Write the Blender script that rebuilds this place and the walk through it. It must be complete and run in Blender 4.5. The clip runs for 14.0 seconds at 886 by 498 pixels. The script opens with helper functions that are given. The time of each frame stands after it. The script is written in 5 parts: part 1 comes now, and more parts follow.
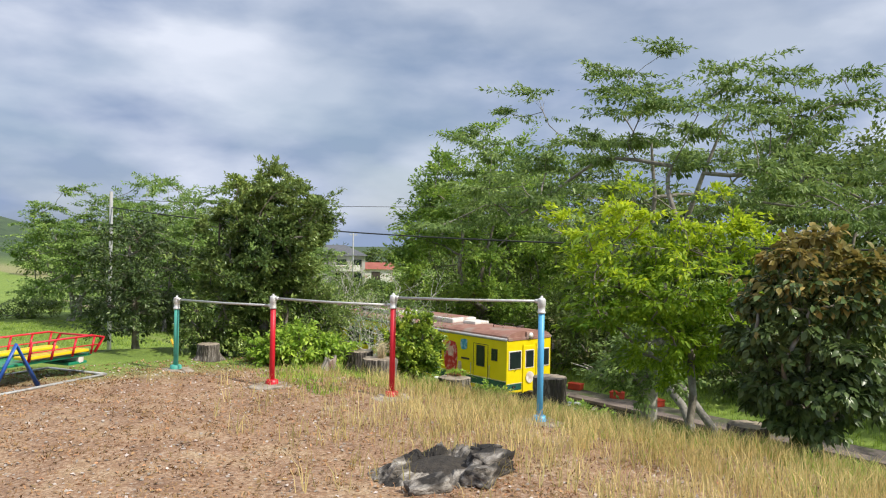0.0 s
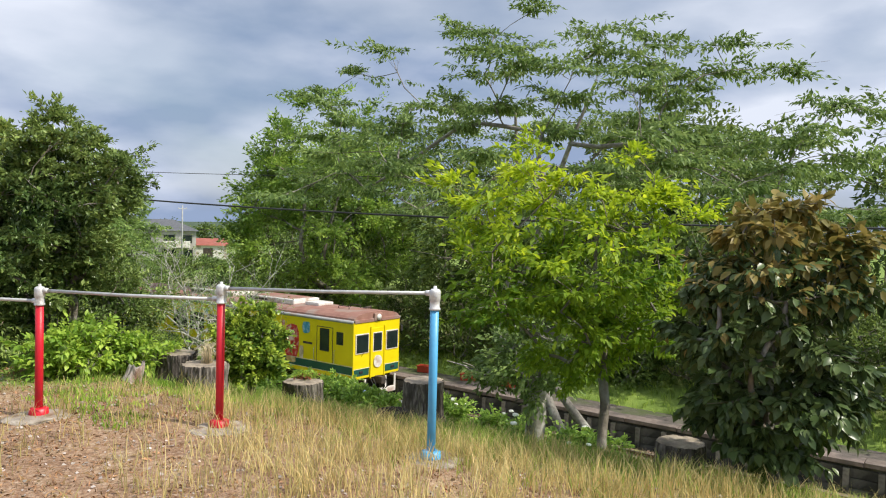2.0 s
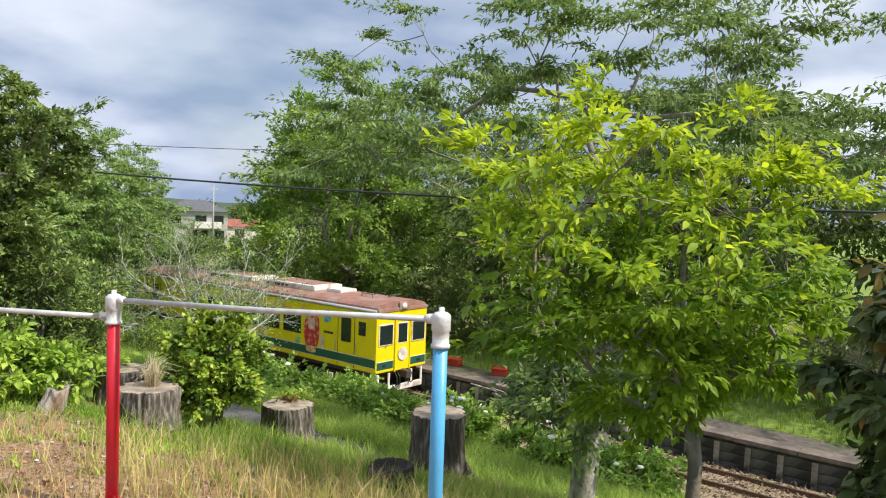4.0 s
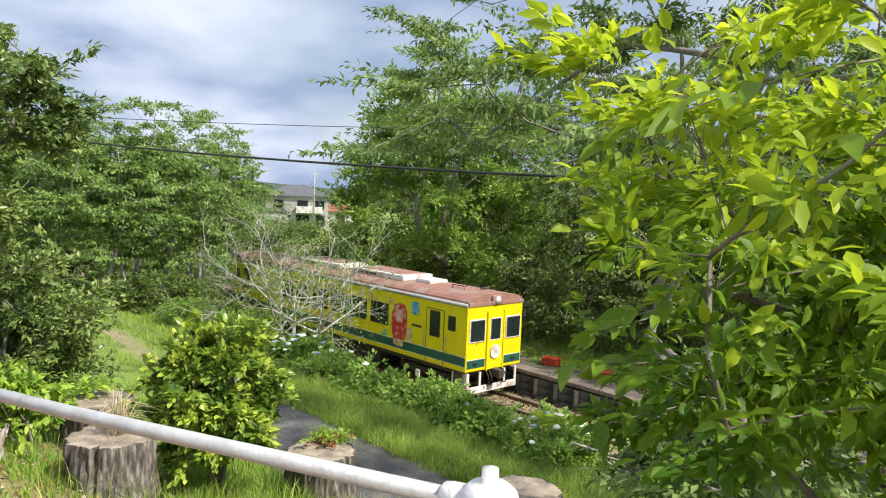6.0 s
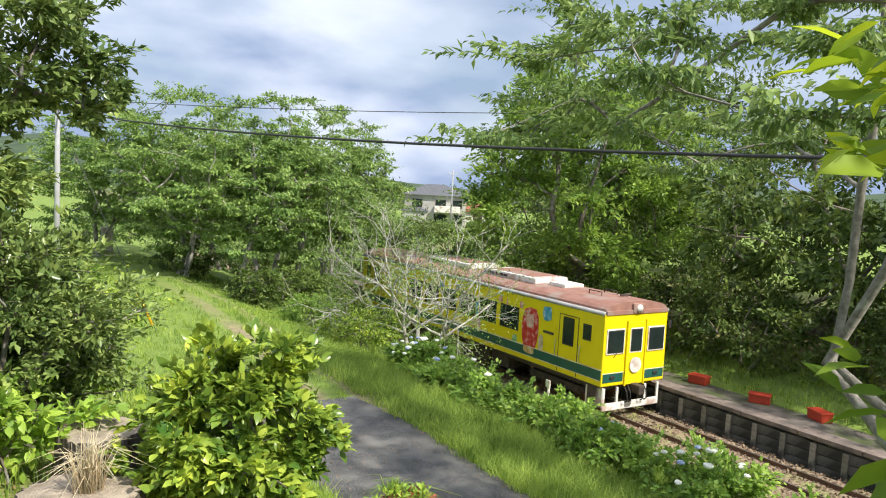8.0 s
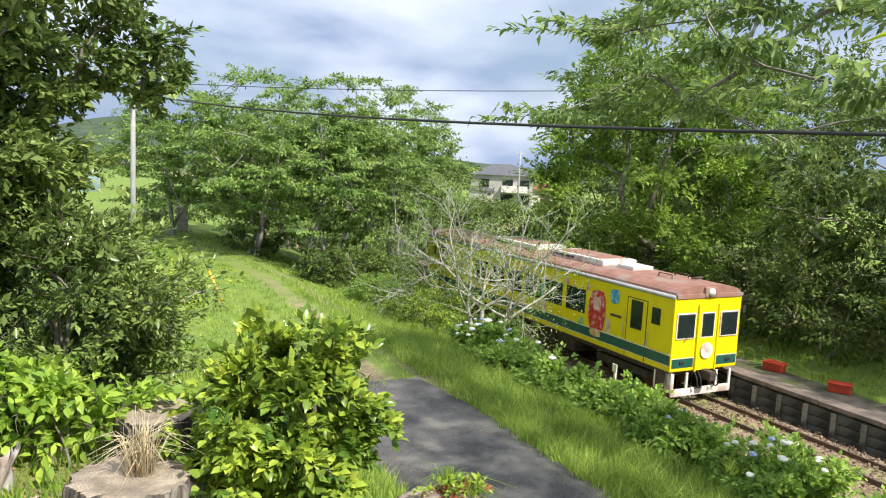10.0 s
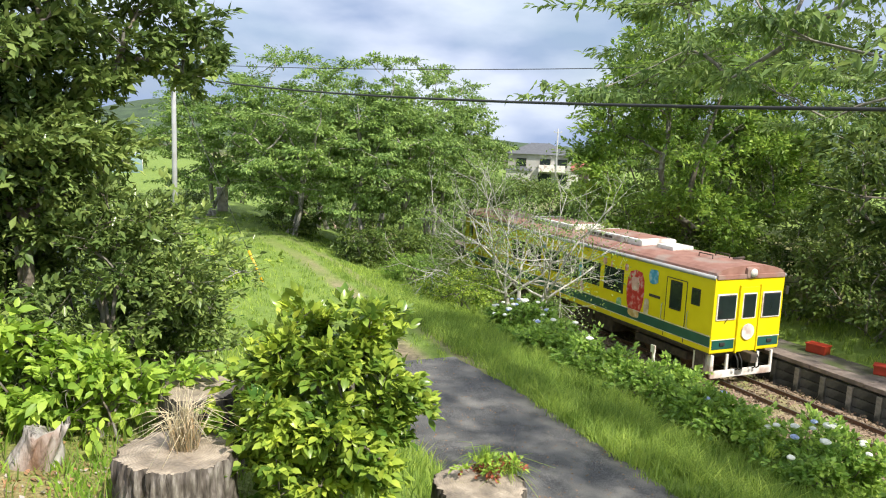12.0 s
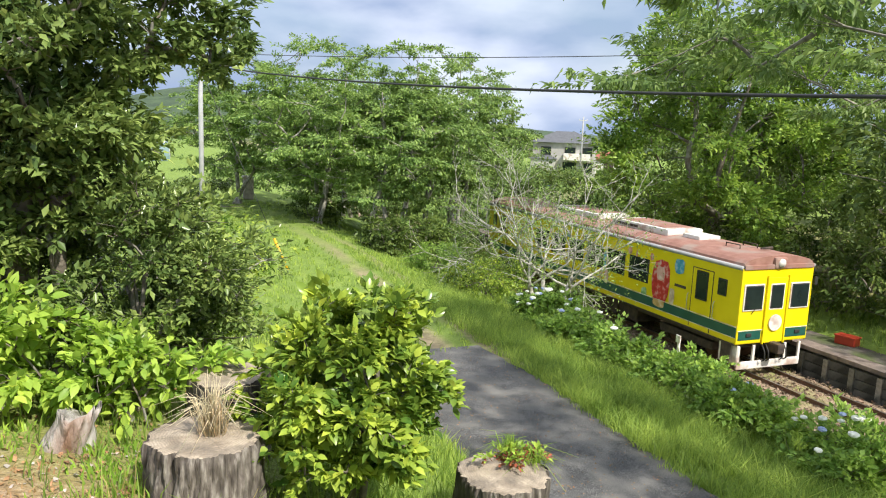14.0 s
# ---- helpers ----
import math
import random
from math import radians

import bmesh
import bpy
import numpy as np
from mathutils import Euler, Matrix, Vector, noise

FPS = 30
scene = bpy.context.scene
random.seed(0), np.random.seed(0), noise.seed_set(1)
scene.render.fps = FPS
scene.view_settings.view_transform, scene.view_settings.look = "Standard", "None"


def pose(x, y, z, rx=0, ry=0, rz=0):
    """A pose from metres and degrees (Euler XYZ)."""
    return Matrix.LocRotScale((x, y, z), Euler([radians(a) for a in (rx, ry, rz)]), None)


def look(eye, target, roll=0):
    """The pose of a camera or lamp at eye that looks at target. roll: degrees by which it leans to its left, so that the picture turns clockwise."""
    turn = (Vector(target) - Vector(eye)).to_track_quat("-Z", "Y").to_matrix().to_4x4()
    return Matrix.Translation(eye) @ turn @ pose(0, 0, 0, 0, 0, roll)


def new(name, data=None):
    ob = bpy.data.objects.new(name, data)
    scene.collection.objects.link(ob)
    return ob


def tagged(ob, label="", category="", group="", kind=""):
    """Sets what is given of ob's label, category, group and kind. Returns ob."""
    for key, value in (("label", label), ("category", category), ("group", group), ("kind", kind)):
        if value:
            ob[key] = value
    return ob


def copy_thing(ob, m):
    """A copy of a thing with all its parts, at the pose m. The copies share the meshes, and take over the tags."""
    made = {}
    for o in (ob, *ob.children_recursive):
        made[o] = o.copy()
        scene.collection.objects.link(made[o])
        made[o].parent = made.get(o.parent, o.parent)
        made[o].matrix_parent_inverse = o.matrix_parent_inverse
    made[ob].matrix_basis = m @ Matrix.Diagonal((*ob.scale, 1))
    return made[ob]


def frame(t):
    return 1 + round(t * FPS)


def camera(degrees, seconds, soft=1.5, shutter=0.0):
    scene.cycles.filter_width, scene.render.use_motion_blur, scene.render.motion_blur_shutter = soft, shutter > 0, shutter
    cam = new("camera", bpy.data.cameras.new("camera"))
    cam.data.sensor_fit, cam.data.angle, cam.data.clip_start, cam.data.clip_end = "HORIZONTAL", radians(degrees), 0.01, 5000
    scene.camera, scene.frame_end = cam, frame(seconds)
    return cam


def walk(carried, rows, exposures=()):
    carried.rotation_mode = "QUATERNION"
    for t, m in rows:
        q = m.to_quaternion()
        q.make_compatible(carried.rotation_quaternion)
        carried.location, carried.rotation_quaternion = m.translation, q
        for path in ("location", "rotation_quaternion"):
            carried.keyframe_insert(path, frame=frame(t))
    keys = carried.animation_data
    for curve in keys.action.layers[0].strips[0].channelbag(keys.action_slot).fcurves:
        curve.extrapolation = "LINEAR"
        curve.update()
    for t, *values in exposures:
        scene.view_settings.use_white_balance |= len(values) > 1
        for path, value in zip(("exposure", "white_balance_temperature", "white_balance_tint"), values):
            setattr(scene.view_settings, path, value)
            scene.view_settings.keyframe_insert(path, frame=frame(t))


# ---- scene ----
cam = camera(61.7, 14.0, soft=1.1)
METRES, EYE, TILT, LEAN, TURN = 8.8, 1.6, 0.0, 0.0, -40.4
ROWS = [
    (0.0, 0.0, 0.0, 0.0, 0.01, -0.31, -1.02),
    (0.5, -0.007, 0.0694, -0.0028, -4.66, -0.72, -1.21),
    (1.0, -0.0121, 0.136, -0.0026, -8.04, -1.07, -1.33),
    (1.5, -0.01, 0.2012, -0.0038, -10.55, -1.46, -1.45),
    (2.0, -0.0117, 0.2628, -0.006, -12.35, -1.87, -1.47),
    (4.5, 0.0718, 0.5802, -0.009, -8.18, -3.76, -2.21),
    (5.0, 0.0827, 0.6444, -0.0114, -6.24, -4.05, -2.35),
    (5.5, 0.0929, 0.7049, -0.0118, -4.19, -4.31, -2.43),
    (6.0, 0.105, 0.7667, -0.0141, -1.98, -4.56, -2.42),
    (6.5, 0.1161, 0.8315, -0.0198, 0.5, -4.73, -2.44),
    (7.0, 0.1238, 0.886, -0.0281, 3.29, -4.79, -2.63),
    (7.5, 0.1258, 0.9275, -0.0314, 6.17, -4.84, -2.83),
    (8.0, 0.1245, 0.9589, -0.0334, 8.77, -4.96, -2.91),
    (10.5, 0.1279, 0.9783, -0.0318, 14.68, -7.24, -2.62),
    (11.0, 0.1278, 0.9783, -0.0317, 15.45, -7.72, -2.52),
    (11.5, 0.1275, 0.9786, -0.0317, 16.17, -8.12, -2.42),
    (12.0, 0.128, 0.9781, -0.0317, 16.76, -8.44, -2.34),
    (12.5, 0.1284, 0.978, -0.0317, 17.29, -8.72, -2.32),
    (13.0, 0.1279, 0.9772, -0.0316, 17.79, -8.98, -2.3),
    (13.5, 0.1276, 0.9774, -0.0314, 18.21, -9.2, -2.29),
    (14.0, 0.1274, 0.9774, -0.0313, 18.61, -9.4, -2.3),
]
walk(cam, [(t, pose(0, 0, EYE, TILT, LEAN, TURN) @ pose(METRES * x, METRES * y, METRES * z, 90 + pitch, roll, yaw)) for t, x, y, z, yaw, pitch, roll in ROWS],
     exposures=[(0.0, 0.05), (2.0, 0.08), (4.5, 0.24), (8.0, 0.41), (14.0, 0.46)])

# ---- sky and sun ----
SUN_ELEVATION, SUN_FROM = radians(48), Vector((0.34, -0.94, 0.0)).normalized()
world = bpy.data.worlds.new("sky")
scene.world = world
world.use_nodes = True
wt = world.node_tree
wt.nodes.clear()
w_out = wt.nodes.new("ShaderNodeOutputWorld")
w_bg = wt.nodes.new("ShaderNodeBackground")
w_sky = wt.nodes.new("ShaderNodeTexSky")
w_sky.sky_type, w_sky.sun_disc = "NISHITA", False
w_sky.sun_elevation = SUN_ELEVATION
w_sky.sun_rotation = math.atan2(SUN_FROM.x, SUN_FROM.y)
w_sky.altitude, w_sky.dust_density = 50, 1.5
w_tc = wt.nodes.new("ShaderNodeTexCoord")
w_map = wt.nodes.new("ShaderNodeMapping")
w_map.inputs["Scale"].default_value = (1.0, 1.0, 2.5)
w_n1 = wt.nodes.new("ShaderNodeTexNoise")
w_n1.inputs["Scale"].default_value, w_n1.inputs["Detail"].default_value, w_n1.inputs["Roughness"].default_value = 2.6, 7, 0.47
w_r1 = wt.nodes.new("ShaderNodeValToRGB")
w_r1.color_ramp.elements[0].position, w_r1.color_ramp.elements[1].position = 0.36, 0.54
w_r1.color_ramp.elements[0].color = (0.5, 0.5, 0.5, 1)
w_n2 = wt.nodes.new("ShaderNodeTexNoise")
w_n2.inputs["Scale"].default_value, w_n2.inputs["Detail"].default_value, w_n2.inputs["Roughness"].default_value = 3.6, 6, 0.46
w_r2 = wt.nodes.new("ShaderNodeValToRGB")
w_r2.color_ramp.elements[0].position, w_r2.color_ramp.elements[1].position = 0.38, 0.60
w_r2.color_ramp.elements[0].color = (3.0, 3.85, 5.7, 1)
w_r2.color_ramp.elements[1].color = (7.6, 8.1, 9.3, 1)
w_mix = wt.nodes.new("ShaderNodeMix")
w_mix.data_type = "RGBA"
wt.links.new(w_tc.outputs["Generated"], w_map.inputs["Vector"])
wt.links.new(w_map.outputs[0], w_n1.inputs["Vector"])
wt.links.new(w_map.outputs[0], w_n2.inputs["Vector"])
wt.links.new(w_n1.outputs["Fac"], w_r1.inputs[0])
w_xyz, w_up = wt.nodes.new("ShaderNodeSeparateXYZ"), wt.nodes.new("ShaderNodeMath")
w_up.operation = "MULTIPLY_ADD"
w_up.inputs[1].default_value, w_up.inputs[2].default_value = 0.72, -0.15
w_add = wt.nodes.new("ShaderNodeMath")
w_add.operation, w_add.use_clamp = "ADD", True
wt.links.new(w_tc.outputs["Generated"], w_xyz.inputs[0])
wt.links.new(w_xyz.outputs["Z"], w_up.inputs[0])
wt.links.new(w_n2.outputs["Fac"], w_add.inputs[0])
wt.links.new(w_up.outputs[0], w_add.inputs[1])
wt.links.new(w_add.outputs[0], w_r2.inputs[0])
wt.links.new(w_r1.outputs[0], w_mix.inputs["Factor"])
wt.links.new(w_sky.outputs[0], w_mix.inputs["A"])
wt.links.new(w_r2.outputs[0], w_mix.inputs["B"])
wt.links.new(w_mix.outputs["Result"], w_bg.inputs["Color"])
w_bg.inputs["Strength"].default_value = 0.1
wt.links.new(w_bg.outputs[0], w_out.inputs["Surface"])
sun = new("sun", bpy.data.lights.new("sun", "SUN"))
sun.data.energy, sun.data.angle, sun.data.color = 5.0, radians(1.5), (1.0, 0.94, 0.82)
sun_dir = SUN_FROM * math.cos(SUN_ELEVATION) + Vector((0, 0, math.sin(SUN_ELEVATION)))
sun.matrix_world = look(sun_dir * 60, (0, 0, 0))


# ---- materials ----
def material(name, colours, scale=8.0, rough=0.8, bump=0.3, bump_scale=60.0, metal=0.0, island=0.0, piece=0.0, translucent=0.0, detail=6, stretch=(1, 1, 1), stain_or_dapple=None, blotch_scale=1.2, blotch_at=(0.5, 0.65)):
    """Noise-mixed colours, a second, larger scale of stains or painted sun dapples, random tone per island or per
    object, and fine relief.
    """
    m = bpy.data.materials.new(name)
    m.use_nodes = True
    nt = m.node_tree
    n, l = nt.nodes, nt.links
    b = n["Principled BSDF"]
    b.inputs["Roughness"].default_value, b.inputs["Metallic"].default_value = rough, metal
    b.inputs["Specular IOR Level"].default_value = 0.3 if translucent else 0.5
    tc, mp = n.new("ShaderNodeTexCoord"), n.new("ShaderNodeMapping")
    mp.inputs["Scale"].default_value = stretch
    l.new(tc.outputs["Object"], mp.inputs["Vector"])
    nz = n.new("ShaderNodeTexNoise")
    nz.inputs["Scale"].default_value, nz.inputs["Detail"].default_value = scale, detail
    l.new(mp.outputs[0], nz.inputs["Vector"])
    cr = n.new("ShaderNodeValToRGB")
    els = cr.color_ramp.elements
    while len(els) < len(colours):
        els.new(0.5)
    for i, c in enumerate(colours):
        els[i].position = 0.3 + 0.4 * i / max(1, len(colours) - 1)
        els[i].color = (*c, 1)
    l.new(nz.outputs["Fac"], cr.inputs[0])
    col = cr.outputs[0]
    if stain_or_dapple:
        n2, r2, mx = n.new("ShaderNodeTexNoise"), n.new("ShaderNodeValToRGB"), n.new("ShaderNodeMix")
        mx.data_type = "RGBA"
        n2.inputs["Scale"].default_value, n2.inputs["Detail"].default_value = blotch_scale, 7
        l.new(mp.outputs[0], n2.inputs["Vector"])
        r2.color_ramp.elements[0].position, r2.color_ramp.elements[1].position = blotch_at
        l.new(n2.outputs["Fac"], r2.inputs[0])
        l.new(r2.outputs[0], mx.inputs["Factor"])
        l.new(col, mx.inputs["A"])
        mx.inputs["B"].default_value = (*stain_or_dapple, 1)
        col = mx.outputs["Result"]
    for amount, node, out in ((island, "ShaderNodeNewGeometry", "Random Per Island"), (piece, "ShaderNodeObjectInfo", "Random")):
        if amount:
            g, hs, mr, mr2 = n.new(node), n.new("ShaderNodeHueSaturation"), n.new("ShaderNodeMapRange"), n.new("ShaderNodeMapRange")
            mr.inputs["To Min"].default_value, mr.inputs["To Max"].default_value = 1 - amount, 1 + amount
            mr2.inputs["To Min"].default_value, mr2.inputs["To Max"].default_value = 0.5 + 0.05 * amount, 0.5 - 0.05 * amount
            l.new(g.outputs[out], mr.inputs["Value"])
            l.new(g.outputs[out], mr2.inputs["Value"])
            l.new(mr.outputs[0], hs.inputs["Value"])
            l.new(mr2.outputs[0], hs.inputs["Hue"])
            l.new(col, hs.inputs["Color"])
            col = hs.outputs[0]
    l.new(col, b.inputs["Base Color"])
    if bump:
        nb, bp = n.new("ShaderNodeTexNoise"), n.new("ShaderNodeBump")
        nb.inputs["Scale"].default_value, nb.inputs["Detail"].default_value = bump_scale, 5
        bp.inputs["Strength"].default_value, bp.inputs["Distance"].default_value = bump, 0.02
        l.new(mp.outputs[0], nb.inputs["Vector"])
        l.new(nb.outputs["Fac"], bp.inputs["Height"])
        l.new(bp.outputs[0], b.inputs["Normal"])
    if translucent:
        tr, ms = n.new("ShaderNodeBsdfTranslucent"), n.new("ShaderNodeMixShader")
        hs = n.new("ShaderNodeHueSaturation")
        hs.inputs["Value"].default_value, hs.inputs["Hue"].default_value = 1.25, 0.49
        l.new(col, hs.inputs["Color"])
        l.new(hs.outputs[0], tr.inputs["Color"])
        ms.inputs[0].default_value = translucent
        l.new(b.outputs[0], ms.inputs[1])
        l.new(tr.outputs[0], ms.inputs[2])
        l.new(ms.outputs[0], n["Material Output"].inputs["Surface"])
    return m


def leaf_material(name, dark, light, rough=0.45, translucent=0.35, island=0.35, scale=0.7):
    return material(name, (dark, light), scale=scale, rough=rough, bump=0, island=island, translucent=translucent, detail=4)


M_CHERRY = leaf_material("cherry_leaf", (0.105, 0.18, 0.048), (0.235, 0.335, 0.10))
M_CHERRY_ROW = leaf_material("young_cherry_leaf", (0.128, 0.225, 0.055), (0.285, 0.41, 0.115))
M_DARK = leaf_material("evergreen_leaf", (0.06, 0.115, 0.034), (0.33, 0.43, 0.12), rough=0.24, translucent=0.25)
M_SHRUB = leaf_material("shrub_leaf", (0.085, 0.19, 0.034), (0.42, 0.53, 0.075), rough=0.26, translucent=0.3, island=0.45, scale=5.0)
# one leaf in two tones: deeper for the shaded crown, lime for its sunlit top
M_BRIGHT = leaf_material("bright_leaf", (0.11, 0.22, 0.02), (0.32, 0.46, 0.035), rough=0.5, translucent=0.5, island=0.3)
M_BRIGHT_SUNLIT = leaf_material("sunlit_bright_leaf", (0.24, 0.36, 0.02), (0.46, 0.58, 0.03), rough=0.5, translucent=0.5, island=0.3)
M_TALL = leaf_material("tall_tree_leaf", (0.118, 0.215, 0.042), (0.31, 0.46, 0.08), translucent=0.45)
M_WOODS = leaf_material("woods_leaf", (0.055, 0.10, 0.026), (0.17, 0.24, 0.05))
M_RED = leaf_material("bronze_leaf", (0.19, 0.17, 0.04), (0.43, 0.33, 0.11), translucent=0.3)
M_IVY = leaf_material("ivy_leaf", (0.048, 0.085, 0.026), (0.14, 0.195, 0.065), rough=0.33, translucent=0.15)
M_HYDRANGEA = leaf_material("hydrangea_leaf", (0.15, 0.28, 0.05), (0.36, 0.52, 0.10))
M_GRASS = leaf_material("grass_blade", (0.17, 0.28, 0.048), (0.38, 0.50, 0.105), rough=0.6, translucent=0.45)
M_WEED = leaf_material("weed_leaf", (0.20, 0.36, 0.05), (0.45, 0.60, 0.10), rough=0.45, translucent=0.4)
M_PALE_STRAW = leaf_material("bleached_straw", (0.68, 0.59, 0.40), (0.84, 0.76, 0.56), rough=0.7, translucent=0.25)
M_RED_WEED = leaf_material("reddish_weed_leaf", (0.24, 0.06, 0.03), (0.42, 0.16, 0.08), rough=0.5, translucent=0.2)
M_STRAW = leaf_material("dry_grass_blade", (0.44, 0.36, 0.13), (0.66, 0.57, 0.27), rough=0.7, translucent=0.35)
M_FLOWER_W = material("white_petal", ((0.75, 0.78, 0.70), (0.88, 0.88, 0.84)), scale=30, rough=0.6, bump=0, translucent=0.2)
M_FLOWER_B = material("blue_petal", ((0.30, 0.38, 0.66), (0.52, 0.60, 0.80)), scale=30, rough=0.6, bump=0, translucent=0.2)
M_BARK = material("bark", ((0.10, 0.085, 0.065), (0.22, 0.19, 0.15)), scale=9, bump=0.7, bump_scale=26, stain_or_dapple=(0.28, 0.28, 0.25), blotch_scale=4)
M_PALE_BARK = material("pale_bark", ((0.24, 0.22, 0.19), (0.42, 0.40, 0.36)), scale=11, bump=0.6, bump_scale=30, stain_or_dapple=(0.12, 0.11, 0.09), blotch_scale=5)
M_GREY_BARK = material("grey_bark", ((0.36, 0.34, 0.31), (0.55, 0.53, 0.50)), scale=11, bump=0.4, bump_scale=30, stain_or_dapple=(0.26, 0.24, 0.2), blotch_scale=5)
M_STUMP = material("weathered_stump", ((0.035, 0.028, 0.024), (0.13, 0.11, 0.095), (0.32, 0.29, 0.26)), scale=34, bump=1.0, bump_scale=46, stretch=(1, 1, 0.22), stain_or_dapple=(0.06, 0.05, 0.042), blotch_scale=5)
M_CUT = material("cut_wood", ((0.24, 0.195, 0.15), (0.47, 0.395, 0.31)), scale=12, bump=0.5, bump_scale=45, stain_or_dapple=(0.19, 0.16, 0.13), blotch_scale=5)


def add_rings(m, dark=0.62, rings=16.0):
    """Growth rings round the trunk's axis, darkening the sawn face in thin uneven lines."""
    n, l = m.node_tree.nodes, m.node_tree.links
    wave, ramp, mix, tc = n.new("ShaderNodeTexWave"), n.new("ShaderNodeValToRGB"), n.new("ShaderNodeMix"), n.new("ShaderNodeTexCoord")
    wave.wave_type, wave.rings_direction = "RINGS", "Z"
    wave.inputs["Scale"].default_value, wave.inputs["Distortion"].default_value, wave.inputs["Detail"].default_value = rings, 9.0, 3
    ramp.color_ramp.elements[0].position, ramp.color_ramp.elements[1].position = 0.1, 0.75
    ramp.color_ramp.elements[0].color = (dark, dark, dark, 1)
    mix.data_type, mix.blend_type = "RGBA", "MULTIPLY"
    mix.inputs["Factor"].default_value = 1.0
    b = n["Principled BSDF"]
    src = b.inputs["Base Color"].links[0].from_socket
    l.new(tc.outputs["Object"], wave.inputs["Vector"])
    l.new(wave.outputs["Fac"], ramp.inputs[0])
    l.new(src, mix.inputs["A"])
    l.new(ramp.outputs[0], mix.inputs["B"])
    l.new(mix.outputs["Result"], b.inputs["Base Color"])


add_rings(M_CUT, 0.8, 24.0)
M_BLEACHED = material("bleached_remnant", ((0.16, 0.135, 0.12), (0.36, 0.33, 0.31), (0.58, 0.55, 0.53)), scale=14, bump=0.9, bump_scale=36, stretch=(1, 1, 0.3), stain_or_dapple=(0.20, 0.12, 0.08), blotch_scale=5)
M_CHERRY_BARK = material("cherry_bark", ((0.13, 0.115, 0.10), (0.27, 0.25, 0.22)), scale=11, bump=0.6, bump_scale=30, stain_or_dapple=(0.33, 0.33, 0.29), blotch_scale=3.5, blotch_at=(0.55, 0.7))
M_CHAR = material("rotten_wood", ((0.015, 0.012, 0.01), (0.05, 0.04, 0.03)), scale=14, bump=0.8, bump_scale=40)
# the paler blotches on the asphalt are painted dapples of sunlight
M_ASPHALT = material("old_asphalt", ((0.035, 0.035, 0.038), (0.085, 0.085, 0.088), (0.26, 0.255, 0.25)), scale=75, rough=0.9, bump=1.0, bump_scale=90, stain_or_dapple=(0.19, 0.185, 0.175), blotch_scale=2.2, blotch_at=(0.46, 0.66))
M_BALLAST = material("ballast", ((0.13, 0.09, 0.06), (0.30, 0.22, 0.15), (0.42, 0.35, 0.27)), scale=22, rough=0.95, bump=1.0, bump_scale=30, stain_or_dapple=(0.26, 0.28, 0.10), blotch_scale=0.8)
M_STONE = material("ballast_stone", ((0.14, 0.095, 0.065), (0.30, 0.22, 0.15)), scale=5, rough=0.95, bump=0.3, island=0.35)
M_CONCRETE = material("platform_concrete", ((0.06, 0.058, 0.052), (0.15, 0.145, 0.13)), scale=4, rough=0.9, bump=0.5, bump_scale=40, stain_or_dapple=(0.03, 0.03, 0.027), blotch_scale=1.6, blotch_at=(0.42, 0.6), piece=0.15)
M_COPING = material("platform_coping", ((0.14, 0.107, 0.093), (0.24, 0.195, 0.17)), scale=6, rough=0.9, bump=0.4, stain_or_dapple=(0.10, 0.085, 0.075), blotch_scale=1.0, piece=0.12)
M_PLATFORM = material("platform_paving", ((0.075, 0.062, 0.055), (0.145, 0.125, 0.11)), scale=5, rough=0.95, bump=0.5, stain_or_dapple=(0.07, 0.09, 0.03), blotch_scale=0.7)
M_FOOTING = material("crumbled_concrete", ((0.24, 0.20, 0.16), (0.44, 0.39, 0.33)), scale=9, rough=0.95, bump=0.9, bump_scale=30, stain_or_dapple=(0.22, 0.15, 0.09), blotch_scale=6)
M_WALL_POST = material("wall_post_concrete", ((0.17, 0.155, 0.13), (0.31, 0.29, 0.25)), scale=5, rough=0.9, bump=0.5, stain_or_dapple=(0.06, 0.058, 0.05), blotch_scale=2.2, blotch_at=(0.48, 0.66), piece=0.3)
M_RAIL = material("rusty_rail", ((0.10, 0.05, 0.03), (0.20, 0.11, 0.07)), scale=20, rough=0.7, bump=0.3, metal=0.2)
M_RAILTOP = material("polished_rail", ((0.35, 0.33, 0.31), (0.50, 0.48, 0.46)), scale=20, rough=0.35, bump=0, metal=0.9)
M_SLEEPER = material("sleeper_wood", ((0.06, 0.045, 0.035), (0.14, 0.10, 0.08)), scale=8, rough=0.9, bump=0.5, piece=0.2, stretch=(0.2, 1, 1))
M_YELLOW = material("yellow_paint", ((0.76, 0.60, 0.005), (0.82, 0.66, 0.01)), scale=2, rough=0.32, bump=0.05, bump_scale=8, stain_or_dapple=(0.60, 0.46, 0.02), blotch_scale=1.0, blotch_at=(0.6, 0.85))
M_GREEN_P = material("dark_green_paint", ((0.012, 0.075, 0.058), (0.022, 0.105, 0.085)), scale=2, rough=0.35, bump=0)
M_ROOF = material("rust_red_roof", ((0.24, 0.115, 0.09), (0.34, 0.18, 0.145)), scale=3, rough=0.8, bump=0.2, stain_or_dapple=(0.30, 0.22, 0.19), blotch_scale=1.1)
M_GREY_P = material("grey_paint", ((0.25, 0.26, 0.28), (0.36, 0.37, 0.385)), scale=4, rough=0.55, bump=0.1, stain_or_dapple=(0.30, 0.24, 0.20), blotch_scale=2)
M_WHITE_P = material("dirty_white_paint", ((0.66, 0.63, 0.60), (0.78, 0.76, 0.73)), scale=4, rough=0.5, bump=0.1, stain_or_dapple=(0.45, 0.34, 0.29), blotch_scale=2.2)
